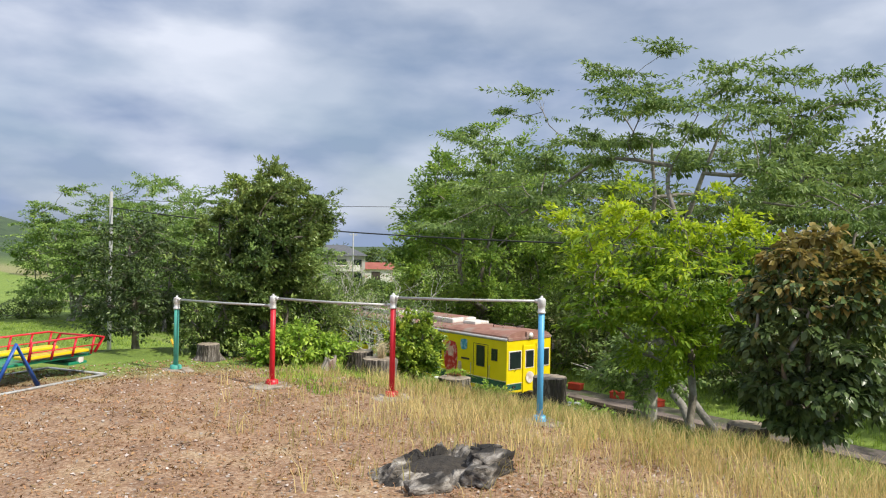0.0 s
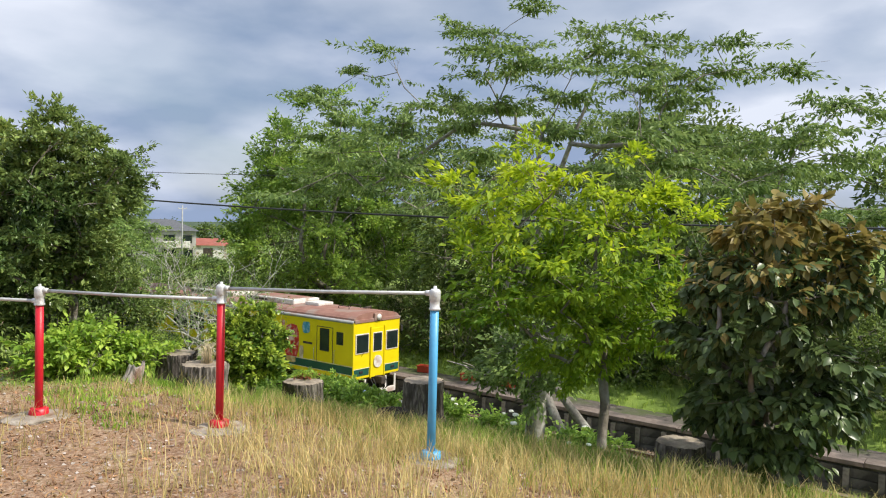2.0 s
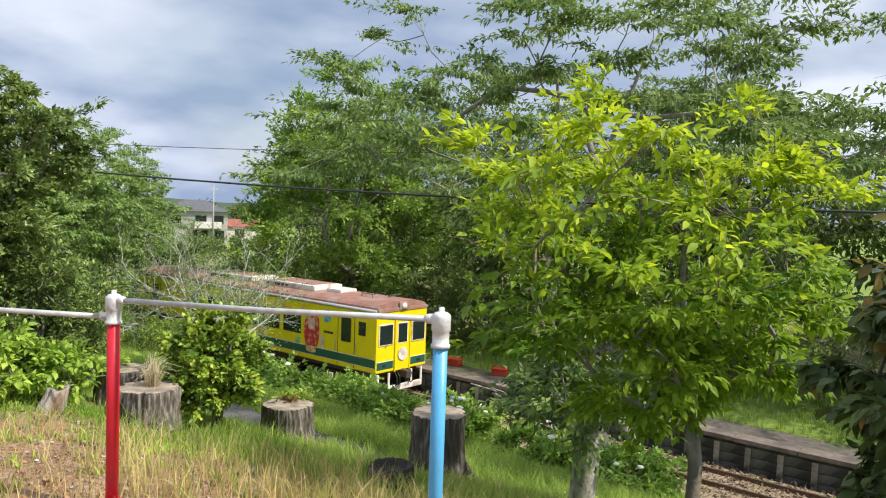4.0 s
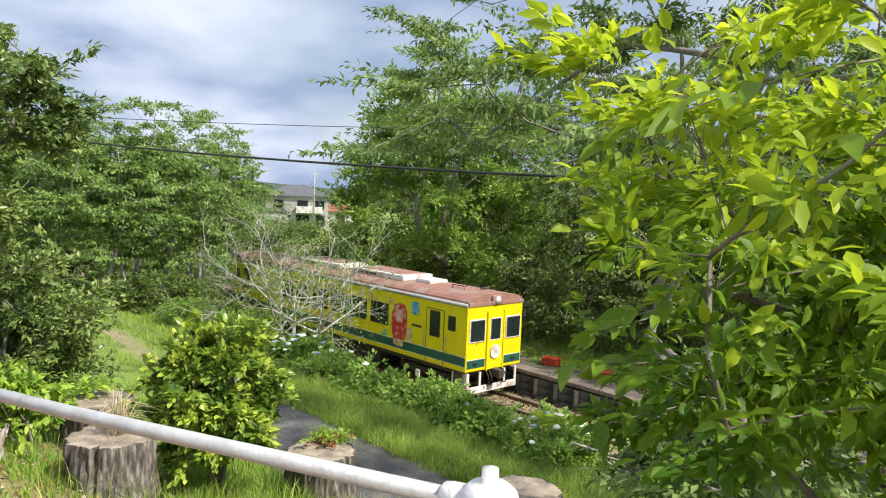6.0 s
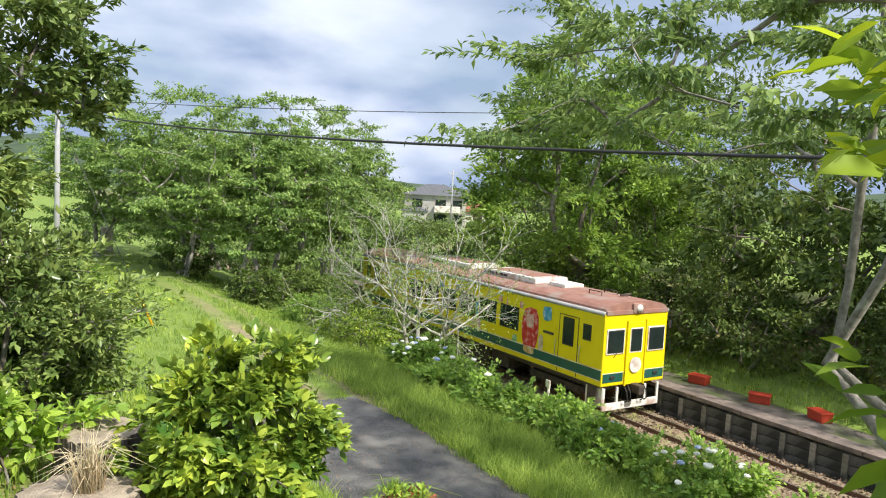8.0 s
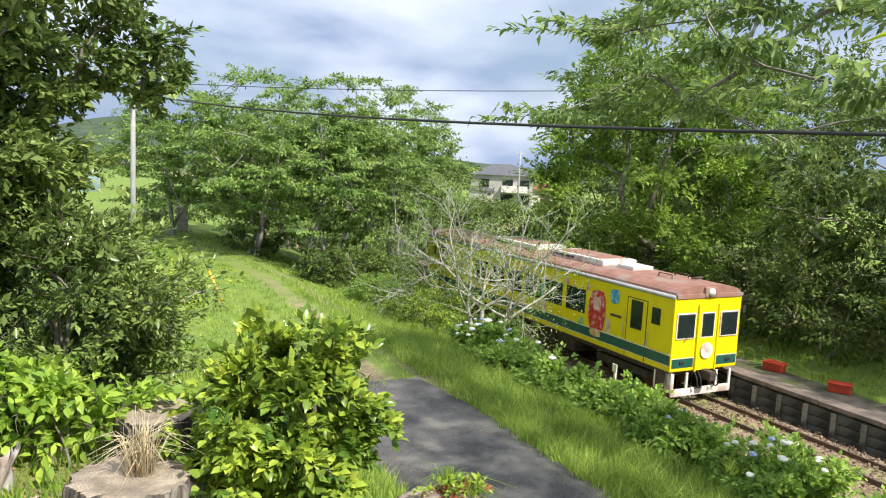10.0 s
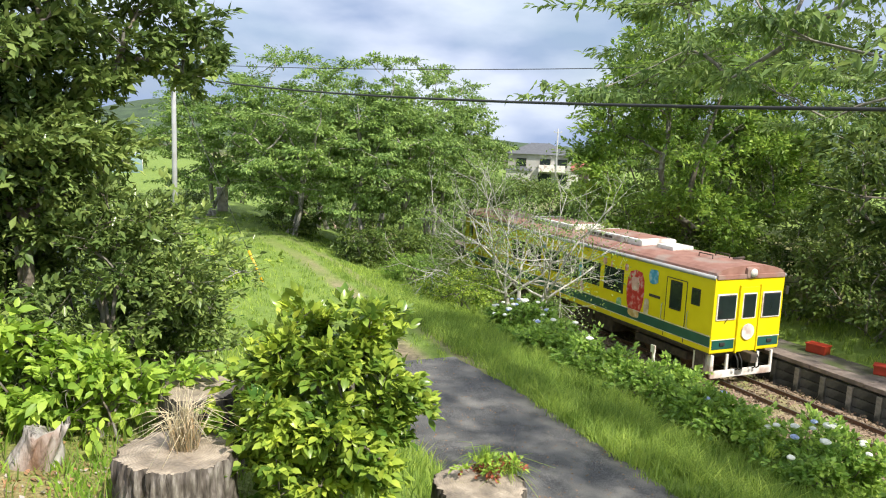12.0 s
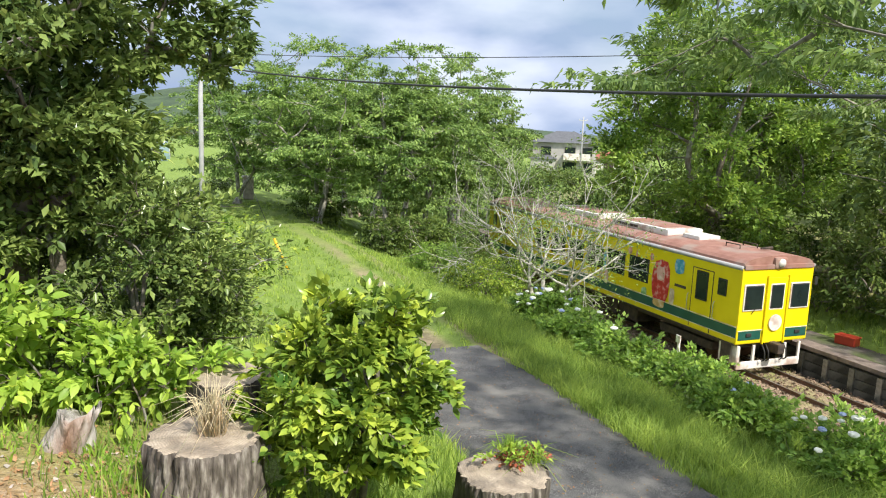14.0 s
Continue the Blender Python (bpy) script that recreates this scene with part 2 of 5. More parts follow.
M_UNDER = material("underframe", ((0.03, 0.025, 0.022), (0.09, 0.065, 0.05)), scale=6, rough=0.85, bump=0.3)
M_BLACK = material("black_rubber", ((0.015, 0.015, 0.015), (0.03, 0.03, 0.03)), scale=8, rough=0.7, bump=0)
M_GLASS = material("train_glass", ((0.012, 0.02, 0.02), (0.02, 0.03, 0.03)), scale=2, rough=0.06, bump=0)
M_STEEL = material("galvanised_pipe", ((0.40, 0.41, 0.41), (0.55, 0.56, 0.56)), scale=18, rough=0.5, bump=0.15, metal=0.35, stain_or_dapple=(0.26, 0.21, 0.17), blotch_scale=7, blotch_at=(0.58, 0.72))
M_SILVER = material("silver_paint", ((0.55, 0.56, 0.57), (0.70, 0.71, 0.71)), scale=24, rough=0.5, bump=0.2, metal=0.15, stain_or_dapple=(0.35, 0.33, 0.30), blotch_scale=16, blotch_at=(0.56, 0.7))


def paint(name, c, wear=(0.35, 0.28, 0.24)):
    lo = tuple(v * 0.82 for v in c)
    return material(name, (lo, c), scale=7, rough=0.42, bump=0.12, bump_scale=30, stain_or_dapple=wear, blotch_scale=9, blotch_at=(0.66, 0.74))


M_P_RED, M_P_BLUE, M_P_TEAL = paint("red_paint", (0.62, 0.012, 0.03)), paint("blue_paint", (0.10, 0.42, 0.75)), paint("teal_paint", (0.08, 0.40, 0.32))
M_P_NAVY, M_P_YEL, M_P_GRN = paint("deep_blue_paint", (0.02, 0.10, 0.42)), paint("golden_paint", (0.80, 0.58, 0.01)), paint("green_paint", (0.01, 0.24, 0.12))
M_P_ORANGE = paint("orange_paint", (0.82, 0.45, 0.02))
# red of the boxes that stand in for a red plant on the platform
M_RED_BLOCK = paint("faded_red", (0.46, 0.05, 0.025), (0.30, 0.10, 0.06))
M_HOUSE = material("house_wall", ((0.38, 0.365, 0.35), (0.46, 0.45, 0.43)), scale=2, rough=0.85, bump=0.2, stain_or_dapple=(0.33, 0.31, 0.29), blotch_scale=0.4)
M_TILE = material("roof_tile", ((0.07, 0.075, 0.085), (0.13, 0.135, 0.15)), scale=3, rough=0.6, bump=0.4, bump_scale=8)
M_BRICKISH = material("red_iron_roof", ((0.25, 0.07, 0.05), (0.34, 0.11, 0.08)), scale=1, rough=0.7, bump=0.1)
M_CABLE = material("cable_sheath", ((0.02, 0.02, 0.022), (0.04, 0.04, 0.042)), scale=4, rough=0.6, bump=0)
M_POLE = material("concrete_pole", ((0.28, 0.29, 0.30), (0.38, 0.39, 0.40)), scale=5, rough=0.8, bump=0.2, stain_or_dapple=(0.34, 0.33, 0.31), blotch_scale=1.4)
M_LITTER = material("litter", ((0.18, 0.10, 0.045), (0.40, 0.25, 0.12)), scale=5, rough=0.95, bump=0, island=0.4)
M_PEBBLE = material("pebble", ((0.26, 0.22, 0.19), (0.50, 0.44, 0.40)), scale=5, rough=0.9, bump=0, island=0.4)
M_P_PALE = material("pale_film", ((0.16, 0.25, 0.25), (0.24, 0.33, 0.33)), scale=1, rough=0.4, bump=0.1)
M_FIELD = material("tan_soil", ((0.36, 0.28, 0.19), (0.48, 0.39, 0.28)), scale=2, rough=0.95, bump=0.5, bump_scale=8)
M_DRIFT = material("bleached_wood", ((0.03, 0.026, 0.022), (0.17, 0.15, 0.13), (0.46, 0.43, 0.39)), scale=12, bump=1.0, bump_scale=34, stretch=(0.35, 1, 1.4), stain_or_dapple=(0.018, 0.015, 0.013), blotch_scale=4, blotch_at=(0.47, 0.58))


def ground_material():
    """Dry reddish moss and gravel on the terrace, green turf elsewhere, sown by the sheet's own 'dry' and 'soil' values."""
    m = bpy.data.materials.new("ground_cover")
    m.use_nodes = True
    n, l = m.node_tree.nodes, m.node_tree.links
    b = n["Principled BSDF"]
    b.inputs["Roughness"].default_value = 0.95
    tc = n.new("ShaderNodeTexCoord")

    def noise_ramp(scale, stops, detail=8, rough=0.6):
        nz, cr = n.new("ShaderNodeTexNoise"), n.new("ShaderNodeValToRGB")
        nz.inputs["Scale"].default_value, nz.inputs["Detail"].default_value, nz.inputs["Roughness"].default_value = scale, detail, rough
        l.new(tc.outputs["Object"], nz.inputs["Vector"])
        els = cr.color_ramp.elements
        while len(els) < len(stops):
            els.new(0.5)
        for e, (p, c) in zip(els, stops):
            e.position, e.color = p, (*c, 1)
        l.new(nz.outputs["Fac"], cr.inputs[0])
        return cr.outputs[0]

    def blend(fac, a, c):
        mx = n.new("ShaderNodeMix")
        mx.data_type = "RGBA"
        l.new(fac, mx.inputs["Factor"])
        l.new(a, mx.inputs["A"])
        l.new(c, mx.inputs["B"])
        return mx.outputs["Result"]

    moss = noise_ramp(2.2, [(0.3, (0.20, 0.10, 0.05)), (0.48, (0.34, 0.19, 0.10)), (0.62, (0.45, 0.30, 0.17)), (0.75, (0.50, 0.40, 0.20))])
    grit = noise_ramp(26, [(0.36, (0.11, 0.065, 0.045)), (0.5, (0.27, 0.18, 0.12)), (0.66, (0.50, 0.41, 0.33))], detail=5)
    half = n.new("ShaderNodeValue")
    half.outputs[0].default_value = 0.5
    dry = blend(half.outputs[0], moss, grit)
    green = noise_ramp(1.4, [(0.3, (0.085, 0.155, 0.025)), (0.5, (0.15, 0.24, 0.036)), (0.7, (0.25, 0.33, 0.06))])
    fine = noise_ramp(30, [(0.3, (0.06, 0.10, 0.014)), (0.6, (0.24, 0.33, 0.05))], detail=4)
    turf = blend(half.outputs[0], green, fine)
    soil = noise_ramp(9, [(0.3, (0.16, 0.12, 0.075)), (0.6, (0.34, 0.27, 0.17))])
    at, at2, at3 = (n.new("ShaderNodeAttribute") for _ in range(3))
    at.attribute_name, at2.attribute_name, at3.attribute_name = "dry", "soil", "forest"
    forest = noise_ramp(0.12, [(0.35, (0.022, 0.045, 0.02)), (0.65, (0.06, 0.10, 0.04))])
    c = blend(at.outputs["Fac"], turf, dry)
    c = blend(at2.outputs["Fac"], c, soil)
    c = blend(at3.outputs["Fac"], c, forest)
    l.new(c, b.inputs["Base Color"])
    nb, bp = n.new("ShaderNodeTexNoise"), n.new("ShaderNodeBump")
    nb.inputs["Scale"].default_value, nb.inputs["Detail"].default_value = 45, 6
    bp.inputs["Strength"].default_value, bp.inputs["Distance"].default_value = 0.9, 0.03
    l.new(tc.outputs["Object"], nb.inputs["Vector"])
    l.new(nb.outputs["Fac"], bp.inputs["Height"])
    l.new(bp.outputs[0], b.inputs["Normal"])
    return m


M_GROUND = ground_material()


# ---- helpers ----
def mesh_from(name, verts, faces, mat, smooth=False):
    me = bpy.data.meshes.new(name)
    me.from_pydata(verts, [], faces)
    me.materials.append(mat)
    if smooth:
        me.polygons.foreach_set("use_smooth", [True] * len(me.polygons))
    me.update()
    return me


def part(name, bm, mat, parent, label="", smooth=False):
    """Links a bmesh (or a mesh) as one mesh object under a thing or part."""
    if isinstance(bm, bmesh.types.BMesh):
        me = bpy.data.meshes.new(name)
        bm.to_mesh(me)
        bm.free()
        me.materials.append(mat)
        if smooth:
            me.polygons.foreach_set("use_smooth", [True] * len(me.polygons))
    else:
        me = bm
    ob = new(name, me)
    if parent is not None:
        ob.parent = parent
    return tagged(ob, label)


def thing(name, label, category, group="", at=(0, 0, 0), rz=0.0):
    ob = new(name)
    ob.empty_display_size = 0.1
    ob.matrix_basis = pose(*at, 0, 0, rz)
    return tagged(ob, label, category, group)


def box(size, at=(0, 0, 0), bevel=0.0, turn=None, bm=None):
    """A box about its centre, its edges bevelled."""
    out = bm or bmesh.new()
    made = bmesh.ops.create_cube(out, size=1.0)["verts"]
    bmesh.ops.scale(out, vec=size, verts=made)
    if bevel:
        edges = list({e for v in made for e in v.link_edges})
        made = list({v for f in bmesh.ops.bevel(out, geom=edges, offset=bevel, segments=2, affect="EDGES", profile=0.6)["faces"] for v in f.verts} | {v for v in made if v.is_valid})
    if turn is not None:
        bmesh.ops.transform(out, matrix=turn, verts=made)
    bmesh.ops.translate(out, vec=at, verts=made)
    return out


def tube_data(points, radii, sides=8, cap=True):
    """Verts and faces of a tapered tube along a line of points."""
    pts = [Vector(p) for p in points]
    verts, faces = [], []
    prev = None
    for i, p in enumerate(pts):
        t = (pts[min(i + 1, len(pts) - 1)] - pts[max(i - 1, 0)]).normalized()
        if prev is None:
            u = t.orthogonal().normalized()
        else:
            u = (prev - t * prev.dot(t)).normalized()
        prev = u
        v = t.cross(u)
        r = radii[i] if hasattr(radii, "__len__") else radii
        verts += [p + (u * math.cos(a) + v * math.sin(a)) * r for a in (2 * math.pi * k / sides for k in range(sides))]
    for i in range(len(pts) - 1):
        for k in range(sides):
            a, b = i * sides + k, i * sides + (k + 1) % sides
            faces.append((a, b, b + sides, a + sides))
    if cap:
        faces.append(tuple(range(sides))[::-1])
        faces.append(tuple(range((len(pts) - 1) * sides, len(pts) * sides)))
    return verts, faces


def tubes(name, lines, mat, sides=6, thin=0.0):
    """One mesh of many tubes: lines of (points, radii); tubes thinner than thin get three sides and open ends."""
    vs, fs = [], []
    for pts, rad in lines:
        v, f = tube_data(pts, rad, sides if not thin or max(rad) > thin else 3, cap=not thin)
        o = len(vs)
        vs += v
        fs += [tuple(i + o for i in q) for q in f]
    return mesh_from(name, [tuple(v) for v in vs], fs, mat, smooth=True)


def leaf_mesh(name, pts, outs, size, mat, rng, aspect=0.42, droop=0.35, fold=0.25, rich=False, spread=0.55):
    """One mesh of single folded leaves, each at its point, reaching along outs with scatter; rich leaves have a curved outline."""
    n = len(pts)
    d = outs + rng.normal(0, spread, (n, 3)) + np.array([0, 0, -droop])
    d /= np.linalg.norm(d, axis=1, keepdims=True) + 1e-9
    up = np.array([0, 0, 1.0]) + rng.normal(0, 0.45, (n, 3))
    side = np.cross(d, up)
    side /= np.linalg.norm(side, axis=1, keepdims=True) + 1e-9
    nor = np.cross(side, d)
    ln = (size * rng.uniform(0.6, 1.25, n))[:, None]
    w = ln * aspect
    if rich:
        steps = [(0.0, 0.0, 0.0), (0.28, 0.42, 0.06), (0.6, 0.40, 0.05), (1.0, 0.0, -0.10)]
        mid = [(0.28, 0.0), (0.6, -0.02)]
        cols = [pts]
        cols += [pts + d * ln * s + side * w * q + nor * ln * h for s, q, h in steps[1:3]]
        cols += [pts + d * ln - nor * ln * 0.12]
        cols += [pts + d * ln * s - side * w * q + nor * ln * h for s, q, h in (steps[2], steps[1])]
        cols += [pts + d * ln * s + nor * ln * h for s, h in mid]
        v = np.stack(cols, 1).reshape(-1, 3)
        quad = np.array([[0, 1, 6, 6], [1, 2, 7, 6], [2, 3, 7, 7], [3, 4, 7, 7], [4, 5, 6, 7], [5, 0, 6, 6]])
        tri = np.array([[0, 1, 6], [1, 2, 7], [1, 7, 6], [2, 3, 7], [3, 4, 7], [4, 5, 7], [5, 6, 7], [5, 0, 6]])
        k = 8
    else:
        v = np.stack([pts, pts + d * ln * 0.45 + side * w * 0.5 + nor * ln * fold * 0.3, pts + d * ln - nor * ln * 0.08, pts + d * ln * 0.45 - side * w * 0.5 + nor * ln * fold * 0.3], 1).reshape(-1, 3)
        tri = np.array([[0, 1, 2], [0, 2, 3]])
        k = 4
    f = (tri[None] + (np.arange(n) * k)[:, None, None]).reshape(-1, 3)
    me = bpy.data.meshes.new(name)
    me.vertices.add(len(v))
    me.vertices.foreach_set("co", v.astype(np.float32).ravel())
    me.loops.add(f.size)
    me.loops.foreach_set("vertex_index", f.astype(np.int32).ravel())
    me.polygons.add(len(f))
    me.polygons.foreach_set("loop_start", np.arange(0, f.size, 3, dtype=np.int32))
    me.polygons.foreach_set("loop_total", np.full(len(f), 3, np.int32))
    me.materials.append(mat)
    me.update(calc_edges=True)
    me.validate()
    return me


def bend(a, b, rng, sag=0.12, steps=5):
    """A wandering line from a to b."""
    a, b = np.array(a, float), np.array(b, float)
    ln = np.linalg.norm(b - a)
    off = rng.normal(0, sag * ln, 3)
    return [tuple(a + (b - a) * s + off * math.sin(math.pi * s) * 0.6 + rng.normal(0, 0.015 * ln, 3) * (0 < s < 1)) for s in np.linspace(0, 1, steps)]


def tree(name, label, base, centre, radii, clusters, leaves, leaf, mat, seed, trunk=0.12, bark=None, flat=0.6, shell=0.45, stems=1, category="tree", group="", limb=0.9,
         aspect=0.48, droop=0.35, rich=False, cl=1.25, twigs=3, lobes=None, fork=0.45, puff=1.0, top=None, umbrella=False, spread=0.75):
    """A plant with tapered trunk, limbs that reach every cluster of its crown, and a crown of single leaves."""
    rng = np.random.default_rng(seed)
    bark = bark or M_BARK
    root = thing(name, label, category, group, base)
    c, r = np.array(centre, float) - np.array(base, float), np.array(radii, float)
    dirs = rng.normal(0, 1, (clusters, 3))
    dirs /= np.linalg.norm(dirs, axis=1, keepdims=True)
    if umbrella:
        dirs[:, 2] = np.abs(dirs[:, 2]) * 1.1 - 0.25
    rad = rng.uniform(shell ** 3, 1, clusters) ** (1 / 3) * rng.uniform(0.8, 1.08, clusters)
    cc = c + dirs * rad[:, None] * r
    if lobes:
        cc = np.vstack([cc] + [np.array(q) - np.array(base) for q in lobes])
    cr = cl * float(np.mean(r)) / clusters ** (1 / 3) * 0.62
    fork_z = max(0.12, c[2] - r[2] * (1 - fork))
    nodes, parent, load, chains = [], [], [], []
    trunk_n = 0
    for s in range(stems):
        foot = np.array([0, 0, -0.08]) if stems == 1 else np.append(rng.normal(0, min(0.3, 0.12 * max(r[0], 0.5)), 2), -0.08)
        head = np.array([c[0] * 0.7, c[1] * 0.7, fork_z]) + np.append(rng.normal(0, 0.12, 2) * r[:2], 0)
        tip = c + np.array([0, 0, r[2] * 0.45]) + rng.normal(0, 0.15, 3) * r
        ln = bend(foot, head, rng, 0.05, 5) + bend(head, tip, rng, 0.08, 5)[1:]
        first = len(nodes)
        for i, p in enumerate(ln):
            nodes.append(np.array(p))
            parent.append(len(nodes) - 2 if i else -1)
        chains.append((list(range(first, len(nodes))), True))
    open_nodes = [i for ch, _ in chains for i in ch[3:]]
    for i in np.argsort(np.linalg.norm(cc - np.array([c[0] * 0.7, c[1] * 0.7, fork_z]), axis=1)):
        q = cc[i]
        P = np.array([nodes[k] for k in open_nodes])
        gap = np.linalg.norm(P - q, axis=1) + 0.8 * np.clip(P[:, 2] - q[2], 0, None)
        k = open_nodes[int(np.argmin(gap))]
        ids = [k]
        for p in bend(nodes[k], q, rng, 0.09, 4)[1:]:
            nodes.append(np.array(p))
            parent.append(ids[-1])
            ids.append(len(nodes) - 1)
        open_nodes += ids[1:]
        chains.append((ids, False))
        for _ in range(twigs):
            e = q + rng.normal(0, cr * 0.75, 3) * (1, 1, flat)
            tw = [ids[-2]]
            for p in bend(nodes[ids[-2]], e, rng, 0.08, 3)[1:]:
                nodes.append(np.array(p))
                parent.append(tw[-1])
                tw.append(len(nodes) - 1)
            chains.append((tw, False))
    load = [0.0] * len(nodes)
    kids = set(parent)
    for i in range(len(nodes) - 1, -1, -1):
        if i not in kids:
            load[i] += 1
        if parent[i] >= 0:
            load[parent[i]] += load[i]
    most = max(load)
    lines = []
    for ids, main in chains:
        rad = [trunk * max(0.02, (load[i] / most) ** 0.5) * limb for i in ids]
        if main:
            rad = [max(q, trunk * (1.3 if k == 0 else 1.0) * (1 - 0.85 * k / (len(ids) - 1))) for k, q in enumerate(rad)]
        else:
            rad[0] = min(rad[0], rad[1] * 1.15)
            rad[-1] *= 0.6
        lines.append(([tuple(nodes[i]) for i in ids], [max(q, 0.0015) for q in rad]))
    part("trunk", tubes("trunk", lines, bark, 6, thin=max(0.012, trunk * 0.2)), bark, root)
    n = len(cc) * leaves
    idx = np.repeat(np.arange(len(cc)), leaves)
    # leaves sit along a few short sprays inside every cluster, so that gaps stay between them
    sprays = rng.normal(0, 1, (len(cc), 7, 3)) * cr * np.array([1, 1, flat]) * puff
    which = rng.integers(0, 7, n)
    off = sprays[idx, which] * rng.uniform(0.25, 1.15, (n, 1)) + rng.normal(0, cr * 0.2, (n, 3)) * np.array([1, 1, flat])
    pts = cc[idx] + off
    outs = off / (np.linalg.norm(off, axis=1, keepdims=True) + 1e-6) + 0.5 * (pts - c) / r
    keep = pts[:, 2] > 0.02
    pts, outs = pts[keep], outs[keep]
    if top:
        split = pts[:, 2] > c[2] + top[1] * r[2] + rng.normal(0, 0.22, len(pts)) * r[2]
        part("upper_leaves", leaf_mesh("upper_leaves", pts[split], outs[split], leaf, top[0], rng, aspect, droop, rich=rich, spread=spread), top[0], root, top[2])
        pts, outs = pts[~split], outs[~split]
    part("crown", leaf_mesh("crown", pts, outs, leaf, mat, rng, aspect, droop, rich=rich, spread=spread), mat, root)
    return root


# ---- the lie of the land ----
PX = [-3000, -30, 2.5, 4.2, 5.5, 6.2, 7, 7.3, 8, 8.6, 8.95, 9.35, 9.6, 9.8, 12.7, 15, 17.5, 19, 21, 22, 25.35, 25.6, 26.85, 27.05, 29, 36, 60, 3000]
PZ = [-0.1, -0.1, -0.1, -0.17, -0.21, -0.27, -0.42, -0.52, -0.74, -0.95, -1.1, -2.1, -2.7, -2.8, -2.85, -3.42, -4.1, -4.7, -5.6, -5.95, -5.95, -5.95, -5.2, -4.9, -4.6, -3.2, -2.8, -2.8]


def height(x, y):
    """The ground's height: a terrace, its bank, the lane, the cutting with the track, the wooded rise, and hills far off."""
    x, y = np.asarray(x, float), np.asarray(y, float)
    z = np.interp(x + np.clip((y - 5) * 0.14, -0.2, 0.65) * np.clip((9.3 - x) / 1.0, 0, 1), PX, PZ)
    u = np.clip((y - 12) / 9, 0, 1)
    u = u * u * (3 - 2 * u)
    low = np.where(x < 29, np.minimum(z, -2.85), z)
    z = z * (1 - u) + low * u
    f = np.clip((y - 48) / 40, 0, 1)
    f = f * f * (3 - 2 * f)
    z = z * (1 - f) - 5.6 * f
    far = np.hypot(x, y)
    hill = np.clip((far - 260) / 260, 0, 1)
    z = z + hill * hill * (3 - 2 * hill) * (11 + 9 * np.sin(np.arctan2(x, y) * 7 + 1.0) + 7 * np.sin(np.arctan2(x, y) * 17))
    near = np.clip(1 - far / 120, 0, 1)
    return z + near * (0.035 * np.sin(x * 1.7 + y * 0.6) * np.sin(y * 1.3 - x * 0.4) + 0.015 * np.sin(x * 5.1) * np.sin(y * 4.3)) * np.where((x > 9.6) & (x < 13) | (x > 21.5) & (x < 29), 0.2, 1)


LANE_Y, LANE_X = [0, 19, 25, 30, 35, 40, 44, 60], [11.8, 12.1, 12.6, 12.7, 12.3, 11.2, 9.8, 9.0]


def zat(x, y):
    return float(height(x, y))


def axis(lo, hi, step, reach, growth=1.25):
    mid = list(np.arange(lo, hi, step))
    up, down, s = [hi], [lo - step], step
    while up[-1] < reach:
        s *= growth
        up.append(up[-1] + s)
    s = step
    while down[-1] > -reach:
        s *= growth
        down.append(down[-1] - s)
    return np.array(down[::-1] + mid + up)


gx, gy = axis(-5, 32, 0.25, 1500), axis(-3, 46, 0.3, 1500)
GX, GY = np.meshgrid(gx, gy)
GZ = height(GX, GY)
gv = np.stack([GX, GY, GZ], -1).reshape(-1, 3)
W, H = len(gx), len(gy)
gi = np.arange(W * H).reshape(H, W)
gf = np.stack([gi[:-1, :-1], gi[:-1, 1:], gi[1:, 1:], gi[1:, :-1]], -1).reshape(-1, 4)
gme = mesh_from("ground", gv.tolist(), gf.tolist(), M_GROUND, smooth=True)
wob = 0.5 * np.sin(gv[:, 1] * 1.1) + 0.4 * np.sin(gv[:, 0] * 2.3 + gv[:, 1] * 1.7)
dry = np.clip((7.3 + 0.35 * wob - gv[:, 0]) / 1.2, 0, 1) * np.clip((10.8 + 0.5 * wob - gv[:, 1]) / 1.2, 0, 1)
lane = np.abs(gv[:, 0] - np.interp(gv[:, 1], LANE_Y, LANE_X))
soil = np.clip(1.5 - np.abs(lane - 0.5) / 0.22, 0, 1) * np.clip((gv[:, 1] - 16.5) / 2, 0, 1) * np.clip((38 - gv[:, 1]) / 14, 0, 1) * np.clip(0.75 + 0.4 * wob, 0.3, 1.0)
soil = np.maximum(soil, ((gv[:, 0] > 21.2) & (gv[:, 0] < 25.7) & (gv[:, 1] < 50)) * 0.9)
soil = np.maximum(soil, np.clip((gv[:, 0] - 29.5) / 1.5, 0, 1) * np.clip((44 - gv[:, 0]) / 8, 0, 1) * 0.6)
forest = np.clip((np.hypot(gv[:, 0], gv[:, 1]) - 230) / 40, 0, 1)
for nm, val in (("dry", dry), ("soil", soil), ("forest", forest)):
    gme.attributes.new(nm, "FLOAT", "POINT").data.foreach_set("value", val.astype(np.float32))
tagged(new("ground", gme), "dry mossy terrace and green grassy bank", "ground", kind="structure")


def strip(name, label, xs, ys, lift, mat, category, edge=0.0, seed=1, centre=None):
    """A sheet laid on the land along y, its long edges uneven, with a turned-down rim."""
    rng = np.random.default_rng(seed)
    vs, fs = [], []
    k = len(xs)
    for y in ys:
        jit = rng.normal(0, edge, 2)
        cx = centre(y) if centre else 0.0
        for i, x in enumerate(xs):
            xx = x + cx + (jit[0] if i < 2 else jit[1] if i >= k - 2 else 0)
            vs.append((xx, y, zat(xx, y) + (lift if 0 < i < k - 1 else -0.06)))
